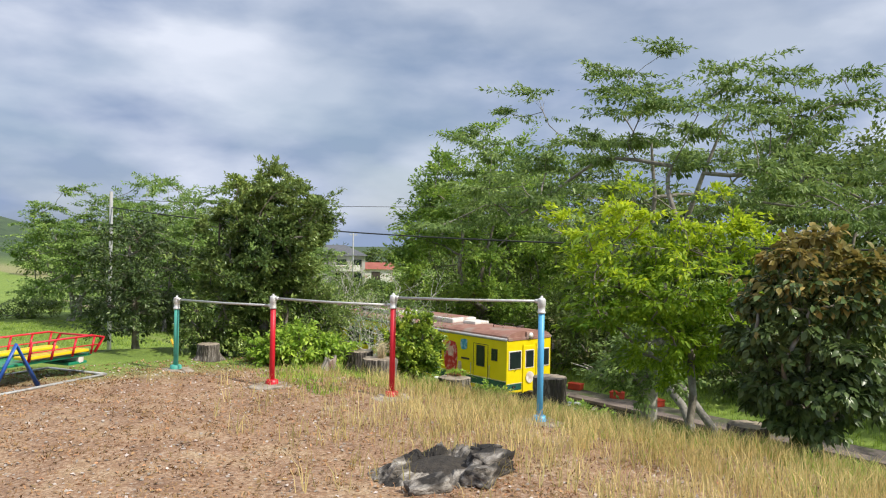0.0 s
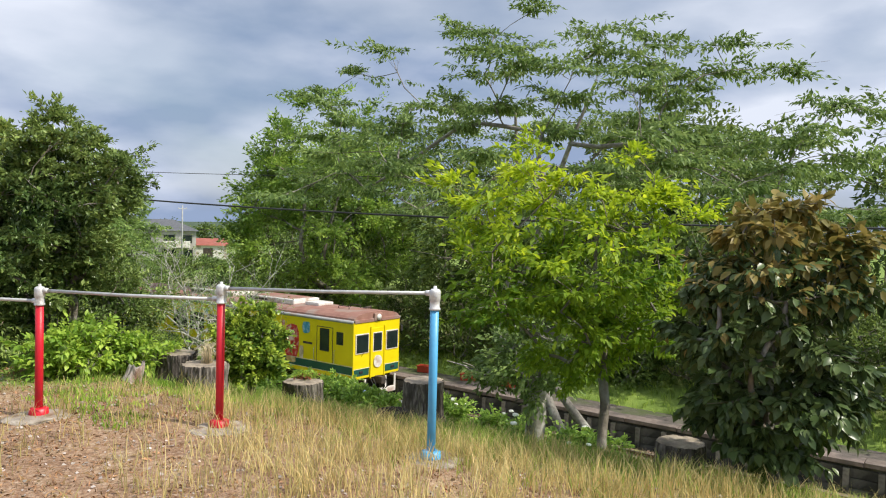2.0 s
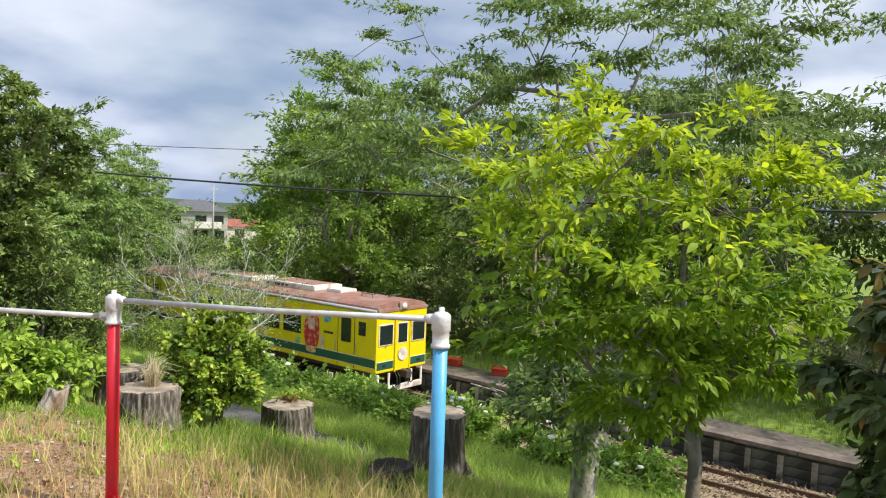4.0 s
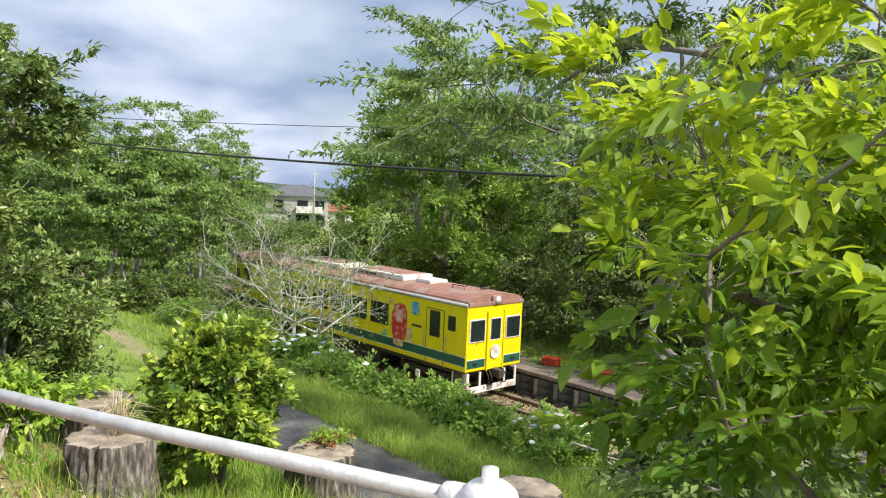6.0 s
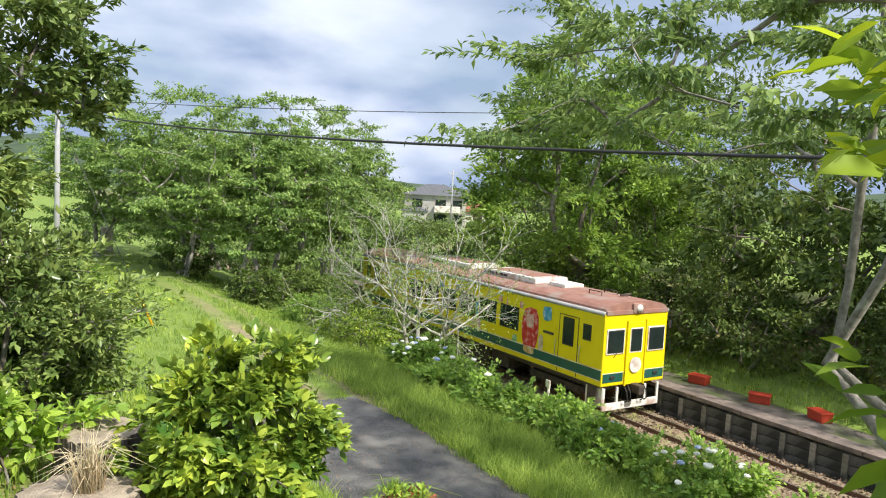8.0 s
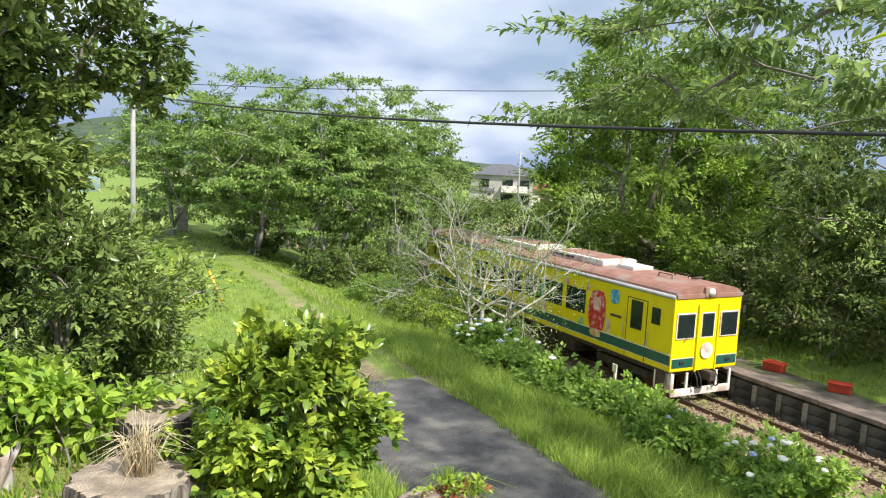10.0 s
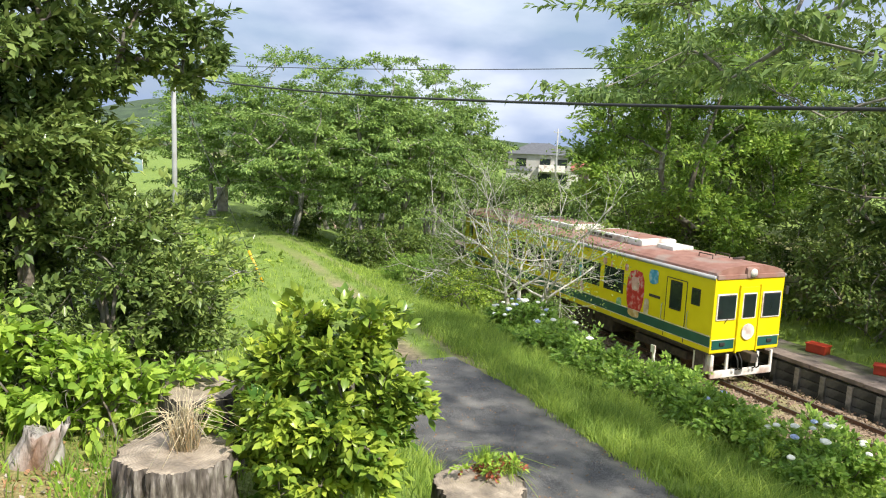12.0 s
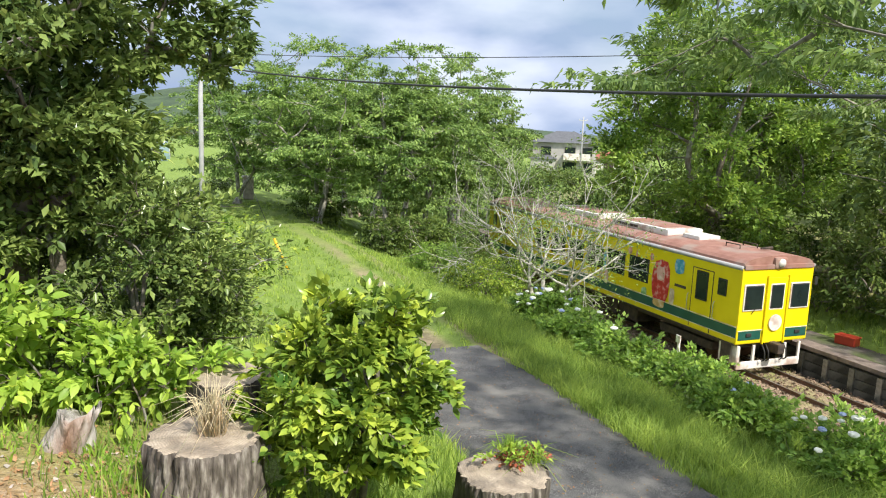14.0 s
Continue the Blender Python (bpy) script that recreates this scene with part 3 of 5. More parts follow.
    for j in range(len(ys) - 1):
        for i in range(k - 1):
            a = j * k + i
            fs.append((a, a + 1, a + k + 1, a + k))
    return tagged(new(name, mesh_from(name, vs, fs, mat, smooth=True)), label, category, kind="structure")


strip("road_lane", "old grey asphalt lane running beside the grassy verge", [9.9, 9.95, 10.8, 11.5, 12.1, 12.55, 12.62], np.arange(-14, 18.4, 0.22), 0.035, M_ASPHALT, "road", 0.035, 3, centre=lambda y: -0.05 * max(0, y - 15.5) ** 1.3)

# ---- the railway ----
TRACK_X, RAIL_Z = 23.96, -5.7
strip("ballast_bed", "weedy brown ballast under the track", [21.7, 21.85, 22.6, 24.0, 25.1, 25.3], np.arange(-30, 92, 0.5), 0.13, M_BALLAST, "ballast", 0.05, 4)


def rail(x, label):
    root = thing("rail", label, "rail", "rails of the track", (x, 30, RAIL_Z))
    prof = [(-0.055, -0.14), (0.055, -0.14), (0.055, -0.125), (0.01, -0.11), (0.01, -0.035), (0.03, -0.025), (0.03, 0), (-0.03, 0), (-0.03, -0.025), (-0.01, -0.035), (-0.01, -0.11), (-0.055, -0.125)]
    vs = [(px, y, pz) for y in (-60, 62) for px, pz in prof]
    k = len(prof)
    fs = [(i, (i + 1) % k, (i + 1) % k + k, i + k) for i in range(k)] + [tuple(range(k))[::-1], tuple(range(k, 2 * k))]
    part("web", mesh_from("web", vs, fs, M_RAIL), M_RAIL, root)
    part("running_surface", box((0.05, 122, 0.006), (0, 1, 0.003)), M_RAILTOP, root, "polished steel running surface")


rail(TRACK_X - 0.5335, "rusty steel rail on wooden sleepers")
rail(TRACK_X + 0.5335, "rusty steel rail on wooden sleepers beside the platform")

# ---- platform: wall of posts and slabs, coping, surface ----
PLAT_X, PLAT_TOP, PLAT_A, PLAT_B = 25.42, -4.93, -6.0, 48.0
tagged(new("floor_platform", mesh_from("floor_platform", *(lambda b: ([tuple(v) for v in b[0]], b[1]))((
    [(PLAT_X + 0.45, PLAT_A, PLAT_TOP - 0.012), (PLAT_X + 1.75, PLAT_A, PLAT_TOP - 0.012), (PLAT_X + 1.75, PLAT_B, PLAT_TOP - 0.012), (PLAT_X + 0.45, PLAT_B, PLAT_TOP - 0.012),
     (PLAT_X + 0.45, PLAT_A, -6.2), (PLAT_X + 1.75, PLAT_A, -6.2), (PLAT_X + 1.75, PLAT_B, -6.2), (PLAT_X + 0.45, PLAT_B, -6.2)],
    [(0, 1, 2, 3), (0, 4, 5, 1), (1, 5, 6, 2), (2, 6, 7, 3), (3, 7, 4, 0)])), M_PLATFORM)), "weathered brown platform surface, mossy along the back", "platform", kind="structure")
wall = tagged(new("wall_platform", mesh_from("wall_platform", [(PLAT_X + 0.1, PLAT_A, -6.2), (PLAT_X + 0.45, PLAT_A, -6.2), (PLAT_X + 0.45, PLAT_B, -6.2), (PLAT_X + 0.1, PLAT_B, -6.2),
                                               (PLAT_X + 0.1, PLAT_A, PLAT_TOP - 0.12), (PLAT_X + 0.45, PLAT_A, PLAT_TOP - 0.12), (PLAT_X + 0.45, PLAT_B, PLAT_TOP - 0.12), (PLAT_X + 0.1, PLAT_B, PLAT_TOP - 0.12)],
                              [(0, 4, 5, 1), (1, 5, 6, 2), (2, 6, 7, 3), (3, 7, 4, 0), (4, 7, 6, 5)], M_CONCRETE)), "stained concrete platform wall with upright posts", "platform wall", kind="structure")


# ---- the train ----
def train(at):
    """A single diesel railcar; local y runs along it, the cab end at y = 0, z = 0 at the rail's top."""
    root = thing("railcar", "bright yellow diesel railcar with a dark green band", "train", at=at)
    L, hw, z0, z1 = 17.2, 1.4, 0.98, 3.28
    # body shell: side walls, rounded gutter, end walls
    bm = bmesh.new()
    box((2 * hw, L, z1 - z0), (0, L / 2, (z0 + z1) / 2), 0.05, bm=bm)
    part("body", bm, M_YELLOW, root)
    # roof: shallow arch
    n = 12
    vs, fs = [], []
    for y in (0.03, L - 0.03):
        for i in range(n + 1):
            a = math.pi * i / n
            vs.append((-math.cos(a) * (hw - 0.02), y, z1 + 0.02 + 0.34 * math.sin(a) ** 0.75))
    for i in range(n):
        fs.append((i, i + 1, i + n + 2, i + n + 1))
    fs += [tuple(range(n + 1)), tuple(range(n + 1, 2 * n + 2))[::-1], (0, n + 1, 2 * n + 1, n)]
    part("roof", mesh_from("roof", vs, fs, M_ROOF, smooth=False), M_ROOF, root, "faded rust-red roof")
    for s in (-1, 1):
        g = part("gutter", tubes("gutter", [([(s * (hw - 0.005), y, z1 + 0.01) for y in (0.02, L / 2, L - 0.02)], 0.07)], M_GREY_P, 8), M_GREY_P, root, "grey rounded roof gutter")
        part("band", box((0.012, L - 0.06, 0.30), (s * (hw + 0.009), L / 2, z0 + 0.36), 0.004), M_GREEN_P, root, "dark green waist band")
        part("band_line", box((0.014, L - 0.06, 0.022), (s * (hw + 0.010), L / 2, z0 + 0.535)), M_WHITE_P, root, "thin white line")
        # windows: ends narrow, saloon in two sashes
        for y in [4.28 + 1.38 * k for k in range(6)]:
            w = part("window", box((0.03, 1.12, 0.84), (s * (hw + 0.004), y + 0.56, z0 + 1.37), 0.012), M_BLACK, root, "saloon window in a dark frame")
            part("pane", box((0.012, 1.0, 0.40), (s * (hw + 0.018), y + 0.56, z0 + 1.57)), M_GLASS, w)
            part("pane", box((0.012, 1.0, 0.30), (s * (hw + 0.018), y + 0.56, z0 + 1.17)), M_GLASS, w)
            part("sash_bar", box((0.02, 1.04, 0.035), (s * (hw + 0.016), y + 0.56, z0 + 1.345)), M_GREY_P, w, "grey sash bar")
        for y in (1.15, L - 2.1):
            d = part("door", box((0.016, 0.92, 1.92), (s * (hw + 0.002), y + 0.45, z0 + 1.02), 0.01), M_YELLOW, root, "yellow folding side door")
            part("door_edge", box((0.02, 0.025, 1.92), (s * (hw + 0.004), y, z0 + 1.02)), M_UNDER, d)
            part("door_edge", box((0.02, 0.025, 1.92), (s * (hw + 0.004), y + 0.92, z0 + 1.02)), M_UNDER, d)
            part("door_edge", box((0.02, 0.94, 0.025), (s * (hw + 0.004), y + 0.46, z0 + 1.98)), M_UNDER, d)
            part("door_window", box((0.02, 0.52, 0.92), (s * (hw + 0.012), y + 0.46, z0 + 1.46), 0.03), M_BLACK, d, "tall dark door window")
            part("door_pane", box((0.012, 0.44, 0.82), (s * (hw + 0.021), y + 0.46, z0 + 1.46), 0.003), M_GLASS, d)
        for y in (0.55, L - 0.9):
            w = part("cab_window", box((0.03, 0.38, 0.52), (s * (hw + 0.003), y + 0.2, z0 + 1.60), 0.02), M_BLACK, root, "small cab side window")
            part("cab_pane", box((0.012, 0.29, 0.43), (s * (hw + 0.018), y + 0.2, z0 + 1.60)), M_GLASS, w)
        part("lower_line", box((0.014, L - 0.06, 0.018), (s * (hw + 0.010), L / 2, z0 + 0.20)), M_WHITE_P, root, "thin pale line under the band")
        part("sill", box((0.05, L - 0.1, 0.05), (s * (hw - 0.01), L / 2, z0 - 0.01), 0.01), M_UNDER, root, "dark lower edge of the body")
        for y in (1.02, 2.2):
            part("handrail", tubes("handrail", [([(s * (hw + 0.01), y, z0 + 0.55), (s * (hw + 0.05), y, z0 + 0.6), (s * (hw + 0.05), y, z0 + 1.05), (s * (hw + 0.01), y, z0 + 1.1)], 0.013)], M_STEEL, 6), M_STEEL, root, "steel grab rail")
        part("vent", box((0.02, 0.55, 0.09), (s * (hw + 0.004), 2.62, z0 + 1.22), 0.008), M_UNDER, root, "dark side vent")
    # round-edged stickers on the flank that faces the lane: red jar and small coloured shapes
    stick = [(3.62, 1.18, 1.45, 0.98, (0.58, 0.03, 0.03), "large red sticker"), (3.62, 1.45, 0.5, 0.45, (0.72, 0.40, 0.36), "pale figure on the red sticker"), (3.62, 0.42, 0.28, 0.62, (0.62, 0.40, 0.16), "tan foot of the red sticker"), (2.72, 1.85, 0.5, 0.5, (0.06, 0.32, 0.52), "blue sticker"), (2.98, 0.8, 0.55, 0.26, (0.62, 0.46, 0.34), "pale tan sticker"), (4.45, 0.55, 0.5, 0.3, (0.22, 0.42, 0.16), "green sticker"),
             (4.15, 1.92, 0.26, 0.2, (0.62, 0.22, 0.20), "small sticker"), (6.92, 1.3, 0.75, 0.2, (0.12, 0.42, 0.62), "blue sticker"), (6.75, 0.72, 0.5, 0.26, (0.70, 0.44, 0.40), "pale sticker"),
             (7.1, 0.72, 0.5, 0.24, (0.62, 0.40, 0.10), "orange sticker"), (5.4, 1.95, 0.3, 0.22, (0.70, 0.36, 0.26), "small sticker"), (5.0, 1.75, 0.5, 0.1, (0.66, 0.34, 0.30), "narrow sticker"), 
             (8.3, 1.98, 0.18, 0.2, (0.03, 0.26, 0.10), "green oval sticker"), (13.6, 1.7, 0.24, 0.2, (0.55, 0.10, 0.08), "red sticker"), (14.2, 1.8, 0.26, 0.2, (0.62, 0.30, 0.22), "small sticker"), (13.1, 1.9, 0.2, 0.18, (0.6, 0.25, 0.2), "small sticker"), (9.6, 1.9, 0.26, 0.3, (0.12, 0.36, 0.5), "blue sticker"), (11.0, 1.88, 0.24, 0.26, (0.6, 0.2, 0.16), "red sticker")]
    rng = np.random.default_rng(5)
    for k, (y, z, hgt, wid, colr, lab) in enumerate(stick):
        pts = []
        for i in range(12):
            a = 2 * math.pi * i / 12
            q = 1 + rng.normal(0, 0.06)
            e = 0.72
            pts.append((math.copysign(abs(math.cos(a)) ** e, math.cos(a)) * wid / 2 * q, math.copysign(abs(math.sin(a)) ** e, math.sin(a)) * hgt / 2 * q))
        x = -(hw + 0.013 + 0.0015 * (k % 5))
        vs = [(x, y + p, z0 + z + q) for p, q in pts] + [(x + 0.006, y + p, z0 + z + q) for p, q in pts]
        fs = [tuple(range(12))[::-1], tuple(range(12, 24))] + [(i, (i + 1) % 12, (i + 1) % 12 + 12, i + 12) for i in range(12)]
        mt = material("sticker_print", (tuple(v * 0.7 for v in colr), colr, tuple(min(0.85, v * 0.5 + 0.42) for v in colr)), scale=5, rough=0.45, bump=0, detail=3)
        part("sticker", mesh_from("sticker", vs, fs, mt), mt, root, lab)
    # roof gear
    for y, w in ((4.3, 1.55), (8.6, 1.55)):
        u = part("roof_unit", box((w, 3.3, 0.24), (0, y + 1.6, z1 + 0.42), 0.07), M_WHITE_P, root, "white roof air-conditioner")
        for k in range(6):
            part("grille", box((0.02, 0.22, 0.09), (-(w / 2) - 0.004, y + 1.75 + 0.26 * k, z1 + 0.42)), M_UNDER, u)
        part("lid", box((w - 0.3, 2.6, 0.02), (0, y + 1.6, z1 + 0.545), 0.008), M_ROOF, u, "faded pink panel")
    part("roof_vent", box((0.9, 0.85, 0.16), (0.0, 3.45, z1 + 0.40), 0.05), M_WHITE_P, root, "white roof vent")
    for x in (-0.35, 0.35):
        part("aerial_stay", tubes("aerial_stay", [([(x, 1.3, z1 + 0.34), (x, 1.3, z1 + 0.47), (x, 1.9, z1 + 0.47), (x, 1.9, z1 + 0.34)], 0.02)], M_UNDER, 6), M_UNDER, root, "dark roof rail")
    part("horn", tubes("horn", [([(0.1, 0.9, z1 + 0.42), (0.6, 0.95, z1 + 0.42)], [0.03, 0.05])], M_UNDER, 8), M_UNDER, root)
    # cab ends
    for y, s in ((0.0, -1), (L, 1)):
        for x, w in ((-0.9, 0.7), (0.0, 0.5), (0.9, 0.7)):
            f = part("cab_front_window", box((w, 0.07, 0.74), (x, y + s * 0.006, z0 + 1.42), 0.03), M_BLACK, root, "cab window in a pale frame")
            part("front_frame", box((w + 0.07, 0.06, 0.81), (x, y + s * 0.002, z0 + 1.42), 0.025), M_WHITE_P, f)
            part("front_pane", box((w - 0.08, 0.012, 0.66), (x, y + s * 0.039, z0 + 1.42)), M_GLASS, f)
        d = part("end_door", box((0.78, 0.05, 2.0), (0, y + s * 0.0, z0 + 1.0), 0.015), M_YELLOW, root, "yellow gangway door")
        for x in (-0.41, 0.41):
            part("door_post", box((0.05, 0.06, 2.1), (x, y + s * 0.03, z0 + 1.02), 0.01), M_YELLOW, d)
        disc = bmesh.new()
        bmesh.ops.create_cone(disc, cap_ends=True, segments=28, radius1=0.25, radius2=0.25, depth=0.03)
        bmesh.ops.transform(disc, matrix=pose(0, y + s * 0.055, z0 + 0.62, 90, 0, 0), verts=disc.verts)
        part("head_mark", disc, M_WHITE_P, d, "round white front plate")
        for x in (-0.91, 0.91):
            part("front_band", box((0.86, 0.012, 0.27), (x, y + s * 0.006, z0 + 0.26), 0.004), M_GREEN_P, root, "dark green front band")
            part("tail_lamp", box((0.2, 0.05, 0.11), (x * 1.05, y + s * 0.02, z0 + 0.28), 0.02), M_BLACK, root, "dark tail lamp")
        part("snow_plough", box((2.5, 0.07, 0.24), (0, y - s * 0.06, 0.30), 0.03), M_WHITE_P, root, "pale grey skirt under the cab")
        for x in (-1.2, -0.62, 0.62, 1.2):
            part("skirt_post", box((0.09, 0.06, 0.5), (x, y - s * 0.06, 0.66), 0.012), M_WHITE_P, root, "pale skirt post")
        part("skirt_side", box((0.06, 0.75, 0.62), (-1.24, y - s * 0.42, 0.62), 0.02), M_WHITE_P, root, "pale side of the skirt")
        for x in (-0.4, -0.25, 0.3, 0.45):
            part("brake_hose", tubes("brake_hose", [([(x, y + s * 0.02, 0.95), (x + 0.02, y + s * 0.14, 0.75), (x + 0.04, y + s * 0.16, 0.5), (x + 0.05, y + s * 0.05, 0.42)], 0.022)], M_BLACK, 6), M_BLACK, root, "black brake hose")
        part("wiper", tubes("wiper", [([(-0.95, y + s * 0.03, z0 + 0.92), (-0.72, y + s * 0.035, z0 + 1.2)], 0.01)], M_BLACK, 4), M_BLACK, root)
        part("mirror", box((0.12, 0.06, 0.26), (1.46, y + s * 0.05, z0 + 1.85), 0.02), M_BLACK, root, "black cab mirror")
        part("lamp_house", box((0.5, 0.2, 0.34), (0, y - s * 0.03, z1 + 0.14), 0.07), M_ROOF, root, "rust-red lamp housing")
        part("front_cap", box((2 * hw - 0.1, 0.06, 0.14), (0, y + s * 0.005, z1 + 0.03), 0.02), M_ROOF, root, "rust-red edge above the cab")
        part("front_line", box((2 * hw - 0.06, 0.012, 0.02), (0, y + s * 0.008, z0 + 0.42)), M_WHITE_P, root, "thin white line")
        part("coupler", box((0.28, 0.5, 0.3), (0, y + s * 0.16, 0.86), 0.05), M_UNDER, root)
        part("headlight", tubes("headlight", [([(0, y + s * 0.01, z1 + 0.14), (0, y + s * 0.1, z1 + 0.14)], 0.13)], M_WHITE_P, 14), M_WHITE_P, root, "round headlight")
        part("step", box((0.03, 0.4, 0.55), (-hw + 0.03, y - s * 0.4, 0.66), 0.01), M_UNDER, root)
    # bogies, tanks
    part("solebar", box((2.4, L - 0.6, 0.2), (0, L / 2, z0 - 0.1), 0.03), M_UNDER, root)
    for y in (2.6, L - 2.6):
        b = part("bogie", box((2.1, 2.6, 0.28), (0, y, 0.52), 0.05), M_UNDER, root)
        for yy in (-0.9, 0.9):
            for x in (-0.56, 0.56):
                part("wheel", tubes("wheel", [([(x - 0.06, y + yy, 0.40), (x + 0.06, y + yy, 0.40)], 0.40)], M_RAIL, 20), M_RAIL, b)
    for y, ln in ((5.6, 1.1), (7.0, 1.5), (9.4, 1.2), (11.2, 1.6)):
        part("underfloor_tank", box((2.3, ln, 0.55), (0, y, 0.6), 0.06), M_UNDER, root)
    return root


train((TRACK_X, 22.2, RAIL_Z))

# ---- playground ----
POSTS = [(3.80, 10.05, 0.79, "teal", M_P_TEAL), (4.37, 8.37, 0.90, "red", M_P_RED), (5.22, 7.02, 0.97, "red", M_P_RED), (5.83, 5.24, 1.03, "blue", M_P_BLUE)]
for k, (x, y, top, colour, mat) in enumerate(POSTS):
    g = zat(x, y)
    root = thing("bar_post", f"{colour} painted steel exercise-bar post in a crumbling concrete footing", "bar post", "posts of the exercise bars", (x, y, g))
    h = top - g
    part("upright", tubes("upright", [([(0, 0, -0.05), (0.0, 0, h * 0.5), (0, 0, h - 0.1)], 0.033)], mat, 16), mat, root)
    part("collar", tubes("collar", [([(0, 0, 0.0), (0, 0, 0.02), (0, 0, 0.075), (0, 0, 0.085)], [0.082, 0.08, 0.076, 0.05])], mat, 14), mat, root, f"{colour} footing collar")
    sleeve = [(h - 0.128, 0.034), (h - 0.126, 0.044), (h - 0.112, 0.044), (h - 0.108, 0.038), (h - 0.055, 0.038), (h - 0.05, 0.043), (h + 0.012, 0.043), (h + 0.022, 0.040), (h + 0.032, 0.028), (h + 0.036, 0.013), (h + 0.055, 0.012)]
    fit_lines = [([(0, 0, z) for z, _ in sleeve], [q for _, q in sleeve])]
    part("fitting", tubes("fitting", fit_lines, M_SILVER, 16), M_SILVER, root, "silver-painted pipe fitting")
    bm = bmesh.new()
    bmesh.ops.create_icosphere(bm, subdivisions=3, radius=1.0)
    for v in bm.verts:
        q = 1 + 0.22 * noise.noise(v.co * 1.6 + Vector((k * 7, 0, 0)))
        v.co = Vector((v.co.x * 0.27 * q, v.co.y * 0.24 * q, v.co.z * 0.03 * q))
    part("footing", bm, M_FOOTING, root, "crumbling concrete footing", smooth=True)
for (xa, ya, za, *_), (xb, yb, zb, *_) in zip(POSTS, POSTS[1:]):
    last = (xb, yb) == POSTS[-1][:2]
    zz = zb if last else zb - 0.09
    bar = thing("exercise_bar", "weathered grey steel bar fixed between two posts", "exercise bar", "bars between the posts", (xa, ya, za))
    a, b = Vector((0, 0, 0.002)), Vector((xb - xa, yb - ya, zz - za))
    part("pipe", tubes("pipe", [([tuple(a), tuple((a + b) / 2 - Vector((0, 0, 0.008))), tuple(b)], 0.0145)], M_STEEL, 12), M_STEEL, bar)
    way = (b - a).normalized()
    for foot, d in ((a, way), (b, -way)):
        part("socket", tubes("socket", [([tuple(foot + d * q) for q in (0.0, 0.06, 0.072, 0.076)], [0.024, 0.023, 0.021, 0.0155])], M_SILVER, 12), M_SILVER, bar, "silver-painted pipe socket")


def stump(x, y, top, r, seed, label, category="tree stump", hollow=False, squash=1.0, flare=0.25):
    """A sawn trunk: furrowed bark that flares into root buttresses, and a cut face with rings, a split and a worn rim."""
    rng = np.random.default_rng(seed)
    g = zat(x, y)
    h = top - g
    root = thing("tree_stump", label, category, "cut tree stumps", (x, y, g), float(rng.uniform(0, 360)))
    n, m = 168, 16
    roots = [(float(rng.uniform(0, 2 * math.pi)), float(rng.uniform(0.5, 1.3))) for _ in range(5)]
    split = float(rng.uniform(0, 2 * math.pi))

    def furrow(a, s):
        big = noise.noise(Vector((math.cos(a) * 1.6, math.sin(a) * 1.6, seed + s * 0.6)))
        mid = abs(noise.noise(Vector((math.cos(a) * 7, math.sin(a) * 7, seed * 3 + s * 1.4))))
        fine = abs(noise.noise(Vector((math.cos(a) * 19, math.sin(a) * 19, seed * 5 + s * 3.0))))
        gap = math.exp(-((math.atan2(math.sin(a - split), math.cos(a - split)) / 0.05) ** 2))
        return 1 + 0.08 * big + 0.15 * mid + 0.10 * fine - 0.14 * gap - 0.08

    def spreadout(a, s):
        low = max(0.0, 1 - s / 0.55) ** 2
        return sum(k * math.exp(-((math.atan2(math.sin(a - b), math.cos(a - b)) / 0.38) ** 2)) for b, k in roots) * flare * low + 0.1 * low

    vs, fs = [], []
    for j in range(m):
        s = -0.15 + 1.15 * j / (m - 1)
        for i in range(n):
            a = 2 * math.pi * i / n
            rr = r * (furrow(a, s) + spreadout(a, max(s, 0)) - (0.02 if j == m - 1 else 0))
            vs.append((rr * math.cos(a) * squash, rr * math.sin(a), s * h + (0.012 * noise.noise(Vector((a * 4, seed, 0))) if j >= m - 2 else 0)))
    for j in range(m - 1):
        for i in range(n):
            a, b = j * n + i, j * n + (i + 1) % n
            fs.append((a, b, b + n, a + n))
    part("bark", mesh_from("bark", vs, fs, M_STUMP, smooth=True), M_STUMP, root)
    cv, cf = [], []
    rings = [1.0, 0.93, 0.8, 0.62, 0.42, 0.2, 0.0]
    for q in rings[:-1]:
        for i in range(n):
            a = 2 * math.pi * i / n
            rr = r * q * (1 + (furrow(a, 1.0) - 1.02) * q ** 5)
            dip = (-0.25 * h if hollow and q < 0.7 else 0.0) + 0.010 * noise.noise(Vector((rr * 14 * math.cos(a), rr * 14 * math.sin(a), seed))) - (0.008 if q == 1.0 else 0)
            cv.append((rr * math.cos(a) * squash, rr * math.sin(a), h + 0.004 + dip))
    cv.append((0, 0, h - (0.3 * h if hollow else 0)))
    for j in range(len(rings) - 2):
        for i in range(n):
            a, b = j * n + i, j * n + (i + 1) % n
            cf.append((a, b, b + n, a + n))
    o = (len(rings) - 2) * n
    cf += [(o + i, o + (i + 1) % n, len(cv) - 1) for i in range(n)]
    part("cut_face", mesh_from("cut_face", cv, cf, M_CHAR if hollow else M_CUT, smooth=True), M_CUT, root, "rotten dark hollow" if hollow else "pale sawn face")
    return root


